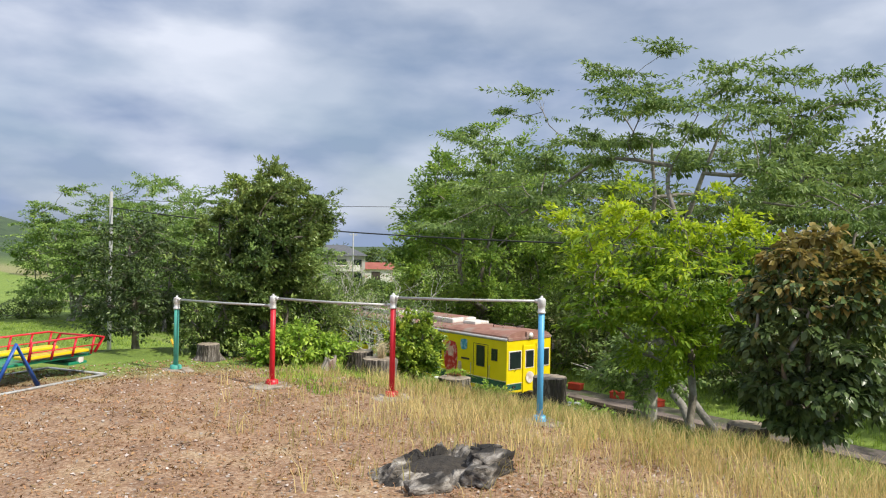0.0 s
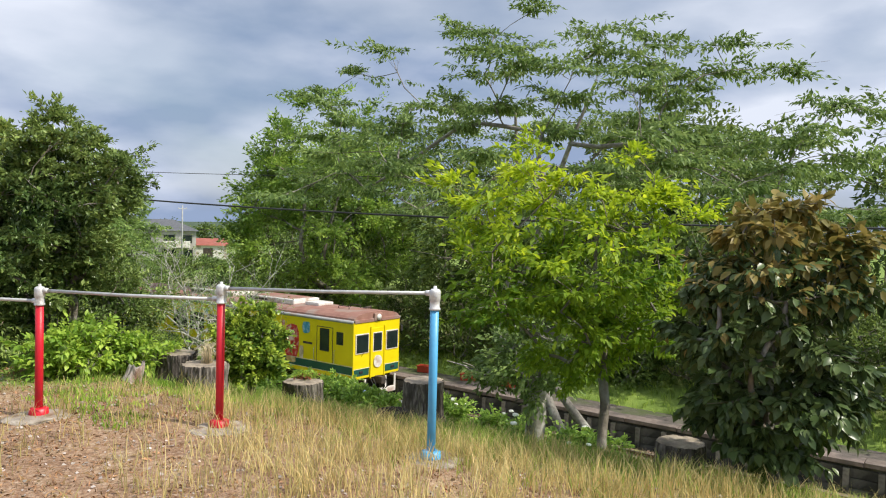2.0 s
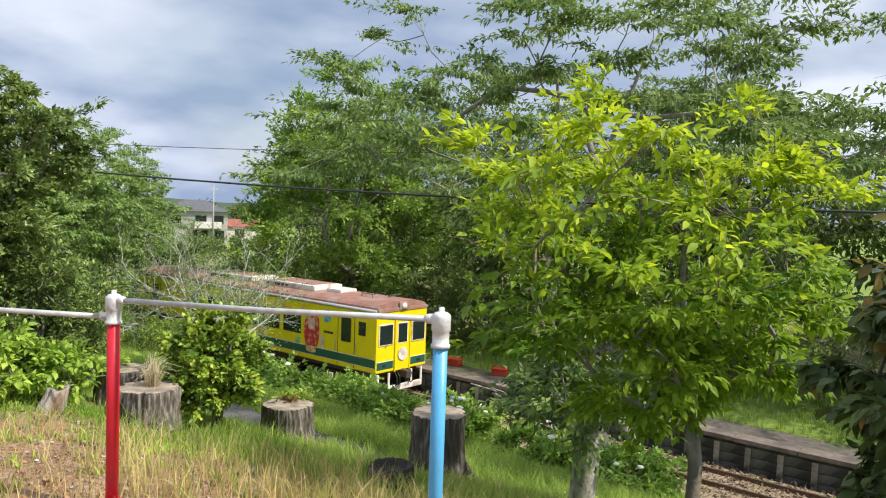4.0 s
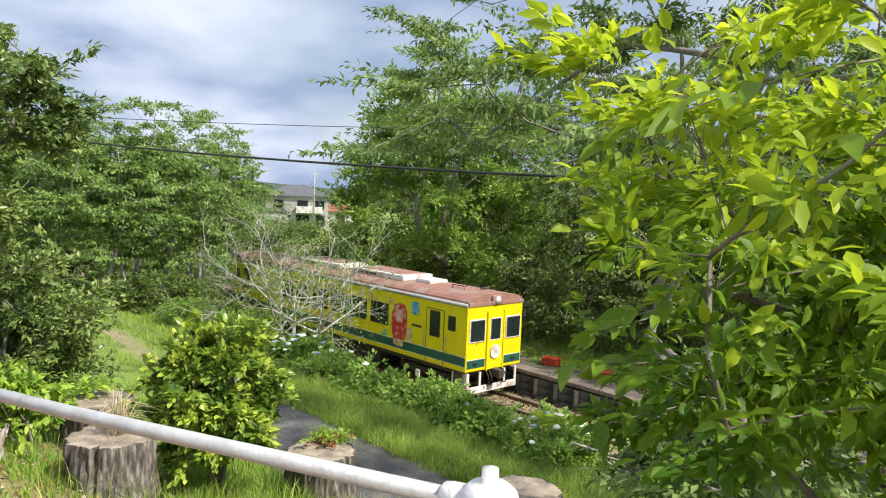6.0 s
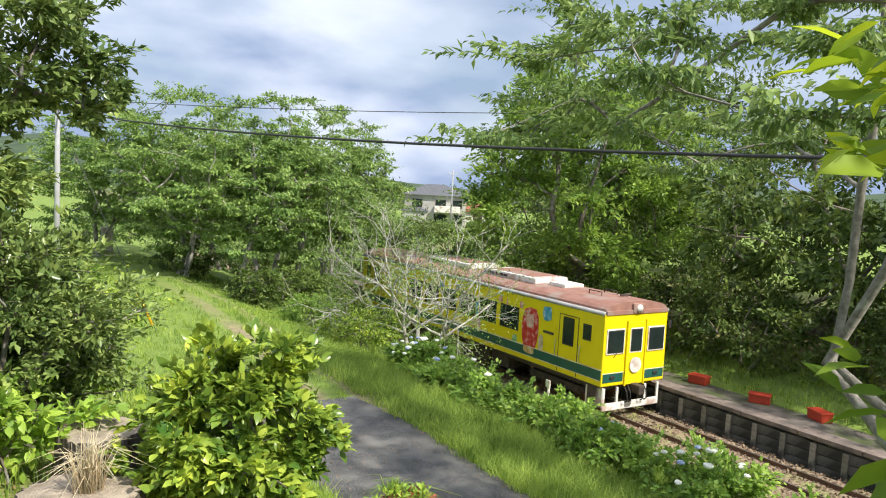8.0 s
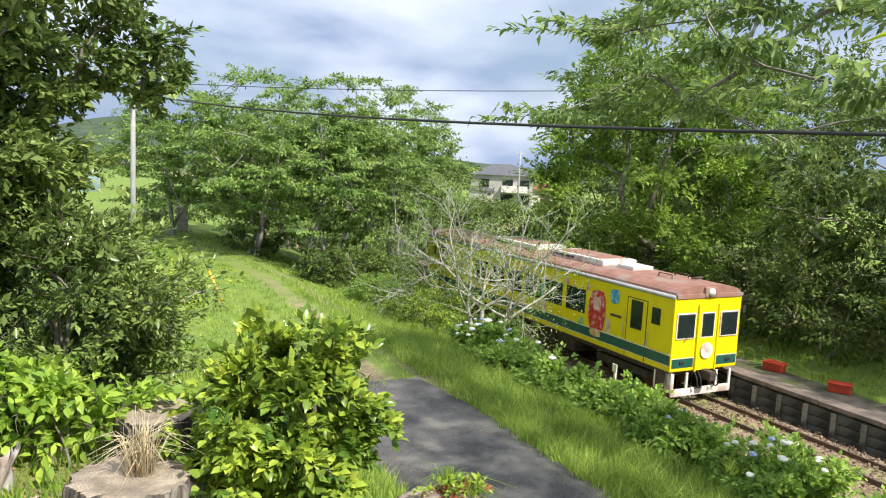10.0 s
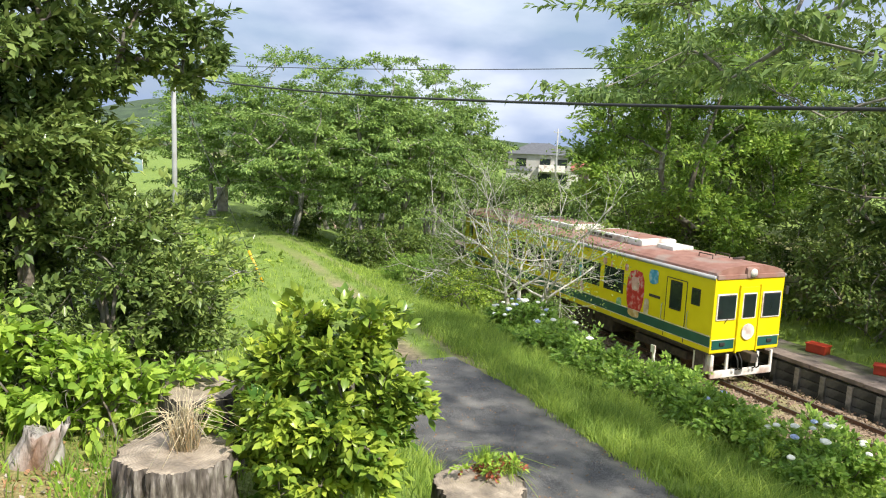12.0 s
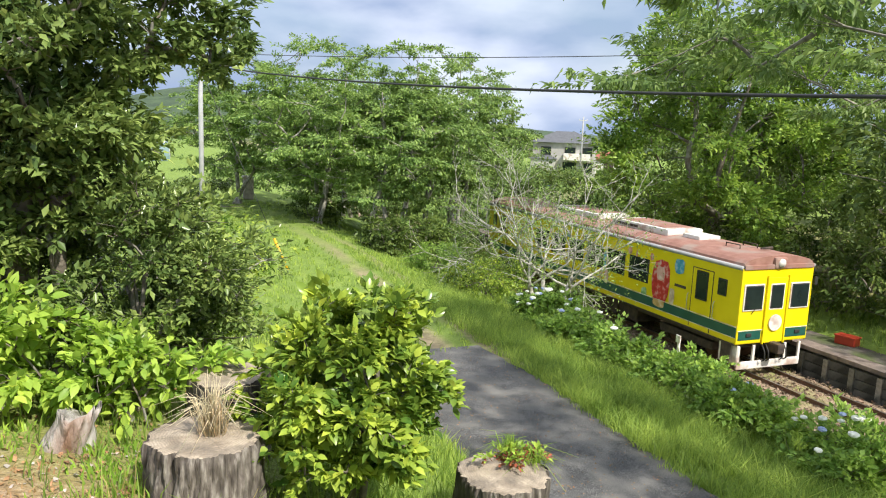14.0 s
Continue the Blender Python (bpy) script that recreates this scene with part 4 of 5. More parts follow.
def broken_stump(x, y, label):
    """A thin bleached remnant of a trunk, jagged on top and leaning."""
    root = thing("tree_stump", label, "tree stump", "cut tree stumps", (x, y, zat(x, y)))
    n, m = 40, 9
    vs, fs = [], []
    for j in range(m):
        s = j / (m - 1)
        for i in range(n):
            a = 2 * math.pi * i / n
            q = 1 + 0.35 * noise.noise(Vector((math.cos(a) * 1.8, math.sin(a) * 1.8, s * 2.2))) + 0.12 * noise.noise(Vector((math.cos(a) * 7, math.sin(a) * 7, s)))
            jag = 0.75 + 0.4 * noise.noise(Vector((math.cos(a) * 2.4, math.sin(a) * 2.4, 7.7)))
            vs.append((0.115 * q * (1.15 - 0.4 * s) * math.cos(a) + 0.07 * s, 0.08 * q * math.sin(a), -0.04 + 0.27 * s * jag))
    for j in range(m - 1):
        for i in range(n):
            a, b = j * n + i, j * n + (i + 1) % n
            fs.append((a, b, b + n, a + n))
    fs.append(tuple(range((m - 1) * n, m * n)))
    part("wood", mesh_from("wood", vs, fs, M_BLEACHED, smooth=True), M_BLEACHED, root)


stump(6.67, 9.3, -0.16, 0.265, 11, "grey weathered tree stump with dry straw growing from its top")
stump(8.33, 9.42, -0.64, 0.28, 12, "pale sawn tree stump with weeds on its top")
stump(8.5, 7.45, -0.36, 0.26, 13, "weathered tree stump on the grassy bank")
stump(8.05, 4.1, -0.36, 0.22, 14, "small weathered tree stump under the bright tree")
stump(6.86, 10.15, -0.16, 0.24, 15, "tree stump half hidden behind the leafy shrub")
broken_stump(6.03, 9.78, "thin broken grey stump at the edge of the weeds")
stump(7.3, 6.9, -0.42, 0.17, 17, "low mossy decayed stump in the grass", hollow=True)
stump(4.62, 10.9, 0.03, 0.17, 18, "small sawn stump at the terrace edge")


def split_log(x, y, ang, label):
    """A rotten trunk base broken open: a ragged grey ring of splintered wood round a black hollow, with loose slabs."""
    root = thing("hollow_stump", label, "tree stump", "", (x, y, zat(x, y)), ang)
    root.scale = (0.82, 0.82, 0.85)
    rg = np.random.default_rng(3)
    n = 110
    tall = np.array([0.55 + 0.5 * noise.noise(Vector((math.cos(a) * 1.6, math.sin(a) * 1.6, 3.1))) + 0.25 * noise.noise(Vector((math.cos(a) * 6, math.sin(a) * 6, 1.0))) for a in np.linspace(0, 2 * math.pi, n, endpoint=False)])
    tall = np.clip(tall, 0.06, 1.0) + np.repeat(rg.normal(0, 0.07, n // 5), 5)
    rows = [(0.70, -0.05), (0.62, 0.25), (0.55, 0.75), (0.50, 1.0), (0.42, 0.96), (0.36, 0.55), (0.33, 0.0)]
    vs, fs = [], []
    for r, s in rows:
        for i in range(n):
            a = 2 * math.pi * i / n
            q = r * (1 + 0.10 * math.sin(3 * a + 1) + 0.05 * math.sin(7 * a)) + rg.normal(0, 0.008)
            vs.append((q * math.cos(a), q * 0.78 * math.sin(a), max(-0.05, s * 0.18 * tall[i] + rg.normal(0, 0.008))))
    for j in range(len(rows) - 1):
        for i in range(n):
            p, q = j * n + i, j * n + (i + 1) % n
            fs.append((p, q, q + n, p + n))
    part("shell", mesh_from("shell", vs, fs, M_DRIFT), M_DRIFT, root, "bleached splintered wood")
    bm = bmesh.new()
    bmesh.ops.create_icosphere(bm, subdivisions=3, radius=1)
    for v in bm.verts:
        v.co = Vector((v.co.x * 0.42, v.co.y * 0.33, v.co.z * 0.09 + 0.02 * noise.noise(v.co * 3)))
    part("core", bm, M_CHAR, root, "black rotten core", smooth=True)
    for k, (px, py, ln, wd, hg, tilt, rz) in enumerate([(-0.1, -0.5, 0.42, 0.24, 0.13, 8, 12), (0.25, -0.46, 0.36, 0.22, 0.17, -6, -18), (0.55, -0.2, 0.4, 0.2, 0.12, 10, 60), (-0.62, -0.25, 0.34, 0.2, 0.12, -9, -40)]):
        bm = bmesh.new()
        bmesh.ops.create_cube(bm, size=1.0)
        bmesh.ops.subdivide_edges(bm, edges=bm.edges[:], cuts=5, use_grid_fill=True)
        for v in bm.verts:
            q = noise.noise(Vector((v.co.x * 1.5 + k * 3, v.co.y * 5, v.co.z * 5)))
            v.co = Vector((v.co.x * ln * (1 + 0.3 * q), v.co.y * wd * (1 + 0.25 * q), (v.co.z + 0.4) * hg * (1 + 0.5 * q)))
        bmesh.ops.transform(bm, matrix=pose(px, py, 0.01, 0, tilt, rz), verts=bm.verts)
        part("slab", bm, M_DRIFT, root, "split grey slab", smooth=True)


split_log(3.74, 4.4, 20, "split hollow grey tree stump with a black rotten core")

# ---- plants ----
def plant(name, label, x, y, cz, r, **kw):
    return tree(name, label, (x, y, zat(x, y)), (x + kw.pop("dx", 0), y + kw.pop("dy", 0), cz), r, **kw)


# the crown's sunlit top is put into the leaf colour, above a deeper green
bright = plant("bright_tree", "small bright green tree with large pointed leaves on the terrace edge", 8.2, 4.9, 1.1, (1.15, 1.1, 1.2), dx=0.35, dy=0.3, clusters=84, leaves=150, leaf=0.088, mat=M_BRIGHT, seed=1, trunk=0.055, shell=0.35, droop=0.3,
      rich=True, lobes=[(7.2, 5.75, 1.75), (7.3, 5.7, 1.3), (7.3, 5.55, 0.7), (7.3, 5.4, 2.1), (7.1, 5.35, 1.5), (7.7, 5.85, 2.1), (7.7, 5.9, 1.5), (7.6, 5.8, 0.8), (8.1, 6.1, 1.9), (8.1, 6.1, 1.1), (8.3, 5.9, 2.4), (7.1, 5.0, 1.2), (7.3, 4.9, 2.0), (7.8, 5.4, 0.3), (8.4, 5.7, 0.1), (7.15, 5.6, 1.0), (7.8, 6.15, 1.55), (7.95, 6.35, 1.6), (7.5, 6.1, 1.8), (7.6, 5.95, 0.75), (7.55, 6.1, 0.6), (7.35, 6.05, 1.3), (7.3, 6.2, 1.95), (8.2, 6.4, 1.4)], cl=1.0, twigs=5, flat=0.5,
      top=(M_BRIGHT_SUNLIT, 0.3, "upper leaves coloured lighter yellow-green as if sunlit"))


def spray(root, a, b, pairs, leaf, seed):
    """A leafy twig with paired leaves along it, the leaves hanging a little."""
    rg = np.random.default_rng(seed)
    base = np.array(root.matrix_basis.translation)
    a, b = np.array(a) - base, np.array(b) - base
    t = (b - a) / np.linalg.norm(b - a)
    s = np.cross(t, [0, 0, 1.0])
    s /= np.linalg.norm(s)
    pts, outs = [], []
    for k in range(pairs):
        q = a + (b - a) * (0.12 + 0.88 * k / (pairs - 1)) - np.array([0, 0, 0.10 * np.linalg.norm(b - a) * (k / pairs) ** 2])
        for sd in (-1, 1):
            pts.append(q)
            outs.append(t * 0.75 + s * sd * 0.8 - np.array([0, 0, 0.35]))
    pts.append(b - np.array([0, 0, 0.1 * np.linalg.norm(b - a)]))
    outs.append(t - np.array([0, 0, 0.3]))
    line = [tuple(a + (b - a) * k / 5 - np.array([0, 0, 0.10 * np.linalg.norm(b - a) * (k / 5) ** 2])) for k in range(6)]
    tw = part("twig", tubes("twig", [(line, [0.005, 0.0045, 0.004, 0.0035, 0.003, 0.002])], M_BARK, 6), M_BARK, root)
    part("spray_leaves", leaf_mesh("spray_leaves", np.array(pts), np.array(outs), leaf, M_BRIGHT, rg, aspect=0.46, droop=0, rich=True, spread=0.16), M_BRIGHT, tw, "large pointed bright green leaves")


for k, (a, b, n, lf) in enumerate([((7.9, 5.7, 0.85), (7.2, 6.13, 0.95), 8, 0.13), ((7.9, 5.8, 1.5), (7.32, 6.12, 1.32), 6, 0.13), ((7.9, 5.7, 2.1), (7.15, 6.0, 1.75), 7, 0.12), ((7.9, 5.9, 2.2), (7.35, 6.1, 1.7), 8, 0.12), ((7.9, 5.6, 0.8), (7.12, 5.95, 0.8), 8, 0.13),
                                   ((7.8, 5.4, 1.3), (7.05, 5.8, 1.2), 8, 0.13), ((7.7, 5.3, 1.95), (6.9, 5.6, 1.8), 7, 0.13), ((7.7, 5.1, 0.9), (6.95, 5.45, 0.95), 8, 0.12), ((7.7, 5.0, 1.6), (6.95, 5.2, 1.7), 6, 0.12), ((7.9, 5.9, 1.1), (7.4, 6.2, 1.0), 7, 0.12)]):
    spray(bright, a, b, n, lf, 900 + k)
plant("ivy_covered_shrub", "tall rounded shrub with dark glossy leaves and bronze young tips", 7.6, 3.25, 0.78, (0.74, 0.74, 1.1), clusters=105, leaves=120, leaf=0.10, mat=M_IVY, seed=2, trunk=0.06, shell=0.7, category="shrub", rich=True, aspect=0.62, droop=1.0,
      top=(M_RED, 0.48, "bronze young leaves"), cl=1.0)
plant("leafy_shrub", "rounded evergreen shrub with glossy light green leaves", 7.45, 9.42, -0.08, (0.50, 0.50, 0.47), clusters=78, leaves=150, leaf=0.064, mat=M_SHRUB, seed=3, trunk=0.025, stems=4, shell=0.55, category="shrub", rich=True, aspect=0.64, droop=-0.15, cl=1.0,
      lobes=[(7.5, 9.45, 0.43), (7.3, 9.4, 0.42), (7.75, 9.5, 0.4), (7.15, 9.35, 0.3), (7.6, 9.3, 0.45)], fork=0.3)
plant("dark_evergreen_tree", "bushy dark evergreen tree at the terrace corner", 5.55, 11.45, 1.35, (0.98, 0.95, 1.35), dx=0.0, dy=-0.2, clusters=110, spread=1.1, leaves=420, leaf=0.072, mat=M_DARK, seed=4, trunk=0.09, shell=0.35, droop=-0.1, cl=1.05, aspect=0.5,
      lobes=[(6.6, 11.0, 2.3), (7.1, 11.7, 1.95), (6.9, 11.6, 2.35), (6.75, 11.1, 1.75), (6.2, 10.4, 2.2), (5.5, 10.4, 2.4), (5.2, 10.5, 1.9), (6.0, 10.3, 1.7), (6.6, 11.9, 2.65), (5.7, 10.9, 2.75), (6.0, 11.4, 2.85), (5.3, 10.4, 1.3), (6.9, 11.2, 2.05), (5.0, 10.7, 2.5), (6.5, 11.0, 1.9), (6.9, 11.4, 1.85), (6.6, 11.2, 2.1), (6.3, 10.9, 2.2), (6.45, 11.1, 1.65), (6.9, 11.55, 1.65), (6.2, 11.0, 2.5), (6.7, 11.4, 2.25)])
plant("glossy_shrub", "glossy evergreen shrub in front of the dark tree", 5.9, 11.0, 1.05, (0.62, 0.5, 0.5), clusters=44, leaves=200, leaf=0.07, mat=M_DARK, seed=19, trunk=0.04, stems=2, shell=0.4, category="shrub", droop=-0.2, spread=1.0, aspect=0.5)
plant("dark_round_shrub", "dark round evergreen shrub behind the exercise bars", 4.0, 12.3, 1.0, (0.85, 0.85, 1.15), clusters=60, leaves=180, leaf=0.07, mat=M_IVY, seed=5, trunk=0.06, shell=0.6, category="shrub", aspect=0.5)
plant("hedge_shrub", "spreading evergreen shrub beside the dark tree", 6.4, 10.95, 0.25, (0.76, 0.58, 0.72), clusters=76, leaves=150, leaf=0.06, mat=M_DARK, seed=6, trunk=0.03, stems=4, shell=0.5, category="shrub", droop=-0.2)
plant("hedge_shrub", "spreading evergreen shrub with grey twigs", 6.85, 11.4, 0.02, (0.55, 0.55, 0.55), clusters=50, leaves=150, leaf=0.055, mat=M_DARK, seed=7, trunk=0.03, stems=4, shell=0.5, category="shrub", droop=-0.2, bark=M_PALE_BARK)
plant("broadleaf_weeds", "tall bright broad-leaved weeds at the terrace edge", 5.6, 10.25, 0.05, (0.75, 0.4, 0.3), clusters=56, leaves=60, leaf=0.078, mat=M_WEED, seed=8, trunk=0.012, stems=6, shell=0.2, category="weeds", rich=True, aspect=0.6, droop=0.1)
plant("broadleaf_weeds", "bright green weeds in front of the shrubs", 6.35, 10.2, -0.1, (0.5, 0.35, 0.22), clusters=36, leaves=42, leaf=0.075, mat=M_WEED, seed=9, trunk=0.01, stems=6, shell=0.2, category="weeds", rich=True, aspect=0.55, droop=0.1)
plant("terrace_shrub", "green shrub below the exercise bars", 5.0, 11.4, 0.35, (0.8, 0.6, 0.6), clusters=50, leaves=130, leaf=0.065, mat=M_DARK, seed=10, trunk=0.04, stems=3, shell=0.5, category="shrub")
plant("terrace_shrub", "light green shrub below the exercise bars", 6.6, 12.6, -0.1, (0.9, 0.8, 0.7), clusters=50, leaves=130, leaf=0.065, mat=M_SHRUB, seed=20, trunk=0.04, stems=3, shell=0.5, category="shrub")

# tall trees about the cutting
plant("cherry_tree", "tall spreading cherry tree with thin layered branches beside the track", 18.2, 9.4, 2.6, (6.4, 8.0, 4.1), dy=2.1, clusters=115, leaves=400, leaf=0.15, mat=M_CHERRY, spread=0.8, limb=0.58, seed=34, trunk=0.14, bark=M_CHERRY_BARK, flat=0.16, shell=0.6, cl=0.7, twigs=4, fork=0.05, droop=0.55, aspect=0.4, stems=2, umbrella=True,
      lobes=[(18, 19.2, 5.6), (18, 17.8, 6.1), (17.6, 16.2, 6.5), (18, 14.3, 7.0), (17.5, 12.6, 6.5), (17.3, 11.2, 6.9), (17.8, 9.8, 6.3), (18, 8.3, 5.9), (18, 7, 5.6), (18, 5.5, 4.9), (18, 4.2, 4.0), (17.5, 5.2, 3.3), (17.8, 3.2, 3.0)])
plant("tall_broadleaf_tree", "tall dense broadleaf tree behind the platform", 29.9, 31.2, 1.5, (5.1, 5.1, 7.2), clusters=170, leaves=330, leaf=0.24, twigs=2, mat=M_TALL, seed=31, trunk=0.3, shell=0.6, cl=1.1, droop=0.0,
      lobes=[(25.2, 31.5, 0.3), (25.0, 32.0, 1.8), (25.5, 31.0, -0.9), (25.3, 31.8, 3.0), (25.9, 31.4, 4.4), (25.7, 32.6, -0.5), (26.4, 31.6, 5.8), (25.3, 33.0, 0.9)])
for k, (x, y, cz, r, rz) in enumerate([(33, 22, 0.6, 4.6, 4.6), (33.5, 13, 1.6, 5.0, 5.0), (39, 42, 0.5, 5.0, 5.2), (36, 4, 1.5, 5.2, 5.0), (39, 31, 2.0, 6.0, 6.0), (50, 50, -0.4, 5.5, 4.8), (37, -6, 1.6, 5.5, 5.2), (41, 16, 2.5, 6.0, 6.2), (60, 58, -0.5, 6.5, 5.0)]):
    plant("woodland_tree", "leafy green tree in the wood beyond the platform", x, y, cz, (r, r, rz), clusters=60, leaves=200, leaf=0.34, twigs=1, mat=M_WOODS, seed=40 + k, trunk=0.22, shell=0.6, group="woodland trees", cl=1.2)
rng = np.random.default_rng(77)
for k in range(20):
    y = -4 + 2.9 * k + float(rng.uniform(-1, 1))
    x = 29.6 + float(rng.uniform(-0.6, 1.2))
    r = float(rng.uniform(1.4, 2.3))
    plant("understory_bush", "dark green undergrowth at the edge of the wood", x, y, zat(x, y) + r * 0.75, (r * 0.9, r * 1.3, r), clusters=30, leaves=120, leaf=0.2, twigs=1, mat=M_WOODS, seed=60 + k, trunk=0.05, stems=3, shell=0.5, category="bush", group="undergrowth")
for k, (x, y, s) in enumerate([(13.4, 37.5, 1.0), (15.6, 34.4, 0.92), (17.9, 35.8, 1.02), (20.4, 38.2, 1.0), (23.0, 44.0, 1.05), (14.5, 41.0, 1.15), (11.0, 43.5, 0.95), (22.0, 50.0, 1.0), (17.0, 47.0, 1.1)]):
    plant("cherry_tree", "small cherry tree in the row along the grassy track", x, y, 0.75, (3.3 * s, 3.1 * s, 2.9 * s), clusters=80, leaves=290, leaf=0.16, twigs=2, mat=M_CHERRY_ROW, seed=80 + k, trunk=0.11, bark=M_PALE_BARK, stems=2, flat=0.32, shell=0.4, cl=1.1, lobes=[(x + 1.2 * s, y, 0.9 + 2.9 * s), (x - 0.9 * s, y - 0.6, 1.3 + 2.9 * s), (x + 0.2, y + 0.4, 1.6 + 2.9 * s), (x - 2.0 * s, y, 0.5 + 2.9 * s)], spread=0.6, group="row of cherry trees", fork=0.3, droop=0.6)
for k, (x, y, r) in enumerate([(14.6, 31.5, 0.9), (16.2, 33.0, 1.1), (18.0, 34.5, 1.2), (19.6, 36.5, 1.3), (13.6, 38.0, 1.0), (21.0, 39.5, 1.4), (19.5, 31.5, 1.1), (20.2, 28.0, 0.9)]):
    plant("thicket_bush", "green bush in the thicket under the cherry trees", x, y, zat(x, y) + r * 0.7, (r * 1.2, r * 1.2, r * 0.8), clusters=30, leaves=110, leaf=0.15, twigs=1, mat=M_WOODS, seed=130 + k, trunk=0.03, stems=4, shell=0.4, category="bush", group="thicket")
def bare_shrub(x, y, label, seed):
    """Grey stems fanning out from one root, forking three times, with a few leaves at the tips."""
    rg = np.random.default_rng(seed)
    root = thing("bare_shrub", label, "shrub", at=(x, y, zat(x, y)))
    lines, tips = [], []

    def shoot(p, d, ln, r, level):
        pts, q = [tuple(p)], np.array(p, float)
        d = np.array(d, float)
        for _ in range(4):
            d = d + rg.normal(0, 0.17, 3) + np.array([0, 0, 0.03])
            d /= np.linalg.norm(d)
            q = q + d * ln / 4
            pts.append(tuple(q))
        lines.append((pts, [r, r * 0.88, r * 0.76, r * 0.64, r * 0.5]))
        if level == 3:
            tips.append(q)
            return
        for k in range(int(rg.integers(3, 5))):
            s = rg.uniform(0.4, 1.0)
            b = np.array(pts[0]) + (np.array(pts[-1]) - np.array(pts[0])) * s if s < 0.95 else q
            e = d + rg.normal(0, 0.5, 3)
            shoot(np.array(pts[min(4, int(s * 4 + 0.5))]), e / np.linalg.norm(e), ln * rg.uniform(0.5, 0.75), r * 0.5, level + 1)

    for bx, by, lean in ((-0.42, 0.15, -0.25), (0.42, -0.1, 0.25), (0.05, 0.5, 0.0)):
        top = np.array([bx + lean, by, 1.15])
        lines.append(([(bx, by, -0.1), (bx + lean * 0.3, by, 0.5), tuple(top)], [0.085, 0.07, 0.058]))
        for k in range(5):
            a = 2 * math.pi * k / 5 + rg.normal(0, 0.3)
            o = rg.uniform(0.45, 1.45)
            d0 = np.array([math.cos(a) * o * 1.5 + lean, math.sin(a) * o * 0.8, 1.0])
            shoot(top - np.array([0, 0, float(rg.uniform(0, 0.5))]), d0 / np.linalg.norm(d0), rg.uniform(1.5, 2.5), 0.042, 0)
    part("stem", tubes("stem", lines, M_GREY_BARK, 5), M_GREY_BARK, root)
    t = np.repeat(np.array(tips), 11, 0)
    t = t + rg.normal(0, 0.17, t.shape)
    part("foliage", leaf_mesh("foliage", t, rg.normal(0, 1, t.shape), 0.10, M_CHERRY_ROW, rg), M_CHERRY_ROW, root, "sparse pale green leaves")


bare_shrub(17.9, 25.2, "half-bare grey branching shrub beside the cutting", 95)
plant("slope_tree", "leafy tree with a thick grey trunk beside the lane", 9.95, 6.75, -0.15, (0.95, 0.9, 0.8), clusters=34, leaves=200, leaf=0.09, mat=M_CHERRY, seed=98, trunk=0.15, bark=M_PALE_BARK, shell=0.4)
plant("clipped_bush", "low clipped round green bush on the grass", 15.35, 28.2, -2.95, (0.95, 0.95, 0.5), clusters=60, leaves=110, leaf=0.07, mat=M_HYDRANGEA, seed=96, trunk=0.03, stems=4, shell=0.75, category="bush", cl=0.9)
plant("clipped_bush", "loose green bush next to the hydrangeas", 15.6, 25.0, -3.0, (1.3, 1.0, 0.55), clusters=60, leaves=120, leaf=0.08, mat=M_SHRUB, seed=97, trunk=0.03, stems=4, shell=0.5, category="bush")


def hydrangea(x, y, r, seed, label, flowers):
    root = plant("hydrangea", label, x, y, zat(x, y) + r * 0.46, (r, r * 1.05, r * 0.46), clusters=44, leaves=110, leaf=0.115, mat=M_HYDRANGEA, seed=seed, trunk=0.02, stems=5, shell=0.5, category="hydrangea", group="hydrangea row", aspect=0.6, droop=0.1)
    rg = np.random.default_rng(seed + 500)
    for mat, nf, lab in flowers:
        for _ in range(nf):
            a, q = rg.uniform(0, 2 * math.pi), rg.uniform(0.1, 0.95)
            c = np.array([r * q * math.cos(a), r * q * math.sin(a), r * (0.46 + 0.5 * math.sqrt(1 - q * q)) + 0.05])
            bm = bmesh.new()
            bmesh.ops.create_icosphere(bm, subdivisions=2, radius=1.0)
            s = float(rg.uniform(0.05, 0.085))
            for v in bm.verts:
                w = 1 + 0.28 * noise.noise(v.co * 4.5 + Vector((float(a) * 5, 3.0, 0)))
                v.co = Vector(c) + Vector((v.co.x * s * w, v.co.y * s * w, v.co.z * s * 0.55 * w))
            part("flower_head", bm, mat, root, lab)
    return root


WHITE, BLUE = (M_FLOWER_W, 13, "white flower head"), (M_FLOWER_B, 6, "pale blue flower head")
hydrangea(16.0, 22.2, 0.95, 101, "large hydrangea bush with white and blue flower heads", [(M_FLOWER_W, 14, "white flower head"), (M_FLOWER_B, 7, "pale blue flower head")])
hydrangea(15.8, 20.2, 0.85, 102, "green hydrangea bush beside the cutting", [(M_FLOWER_W, 3, "white flower head"), (M_FLOWER_B, 1, "pale blue flower head")])
hydrangea(15.6, 18.4, 0.85, 103, "green hydrangea bush beside the cutting", [(M_FLOWER_W, 2, "white flower head")])
hydrangea(15.8, 16.6, 0.9, 104, "green hydrangea bush beside the cutting", [])
hydrangea(15.8, 15.0, 0.85, 105, "green hydrangea bush on the bank above the track", [(M_FLOWER_B, 2, "pale blue flower head")])
hydrangea(16.1, 13.2, 0.95, 106, "hydrangea bush with white flower heads above the track", [WHITE, (M_FLOWER_B, 2, "pale blue flower head")])
hydrangea(16.4, 11.2, 0.9, 107, "green hydrangea bush on the bank above the track", [(M_FLOWER_W, 4, "white flower head")])
hydrangea(16.4, 9.2, 0.9, 108, "green hydrangea bush on the bank above the track", [(M_FLOWER_W, 4, "white flower head")])


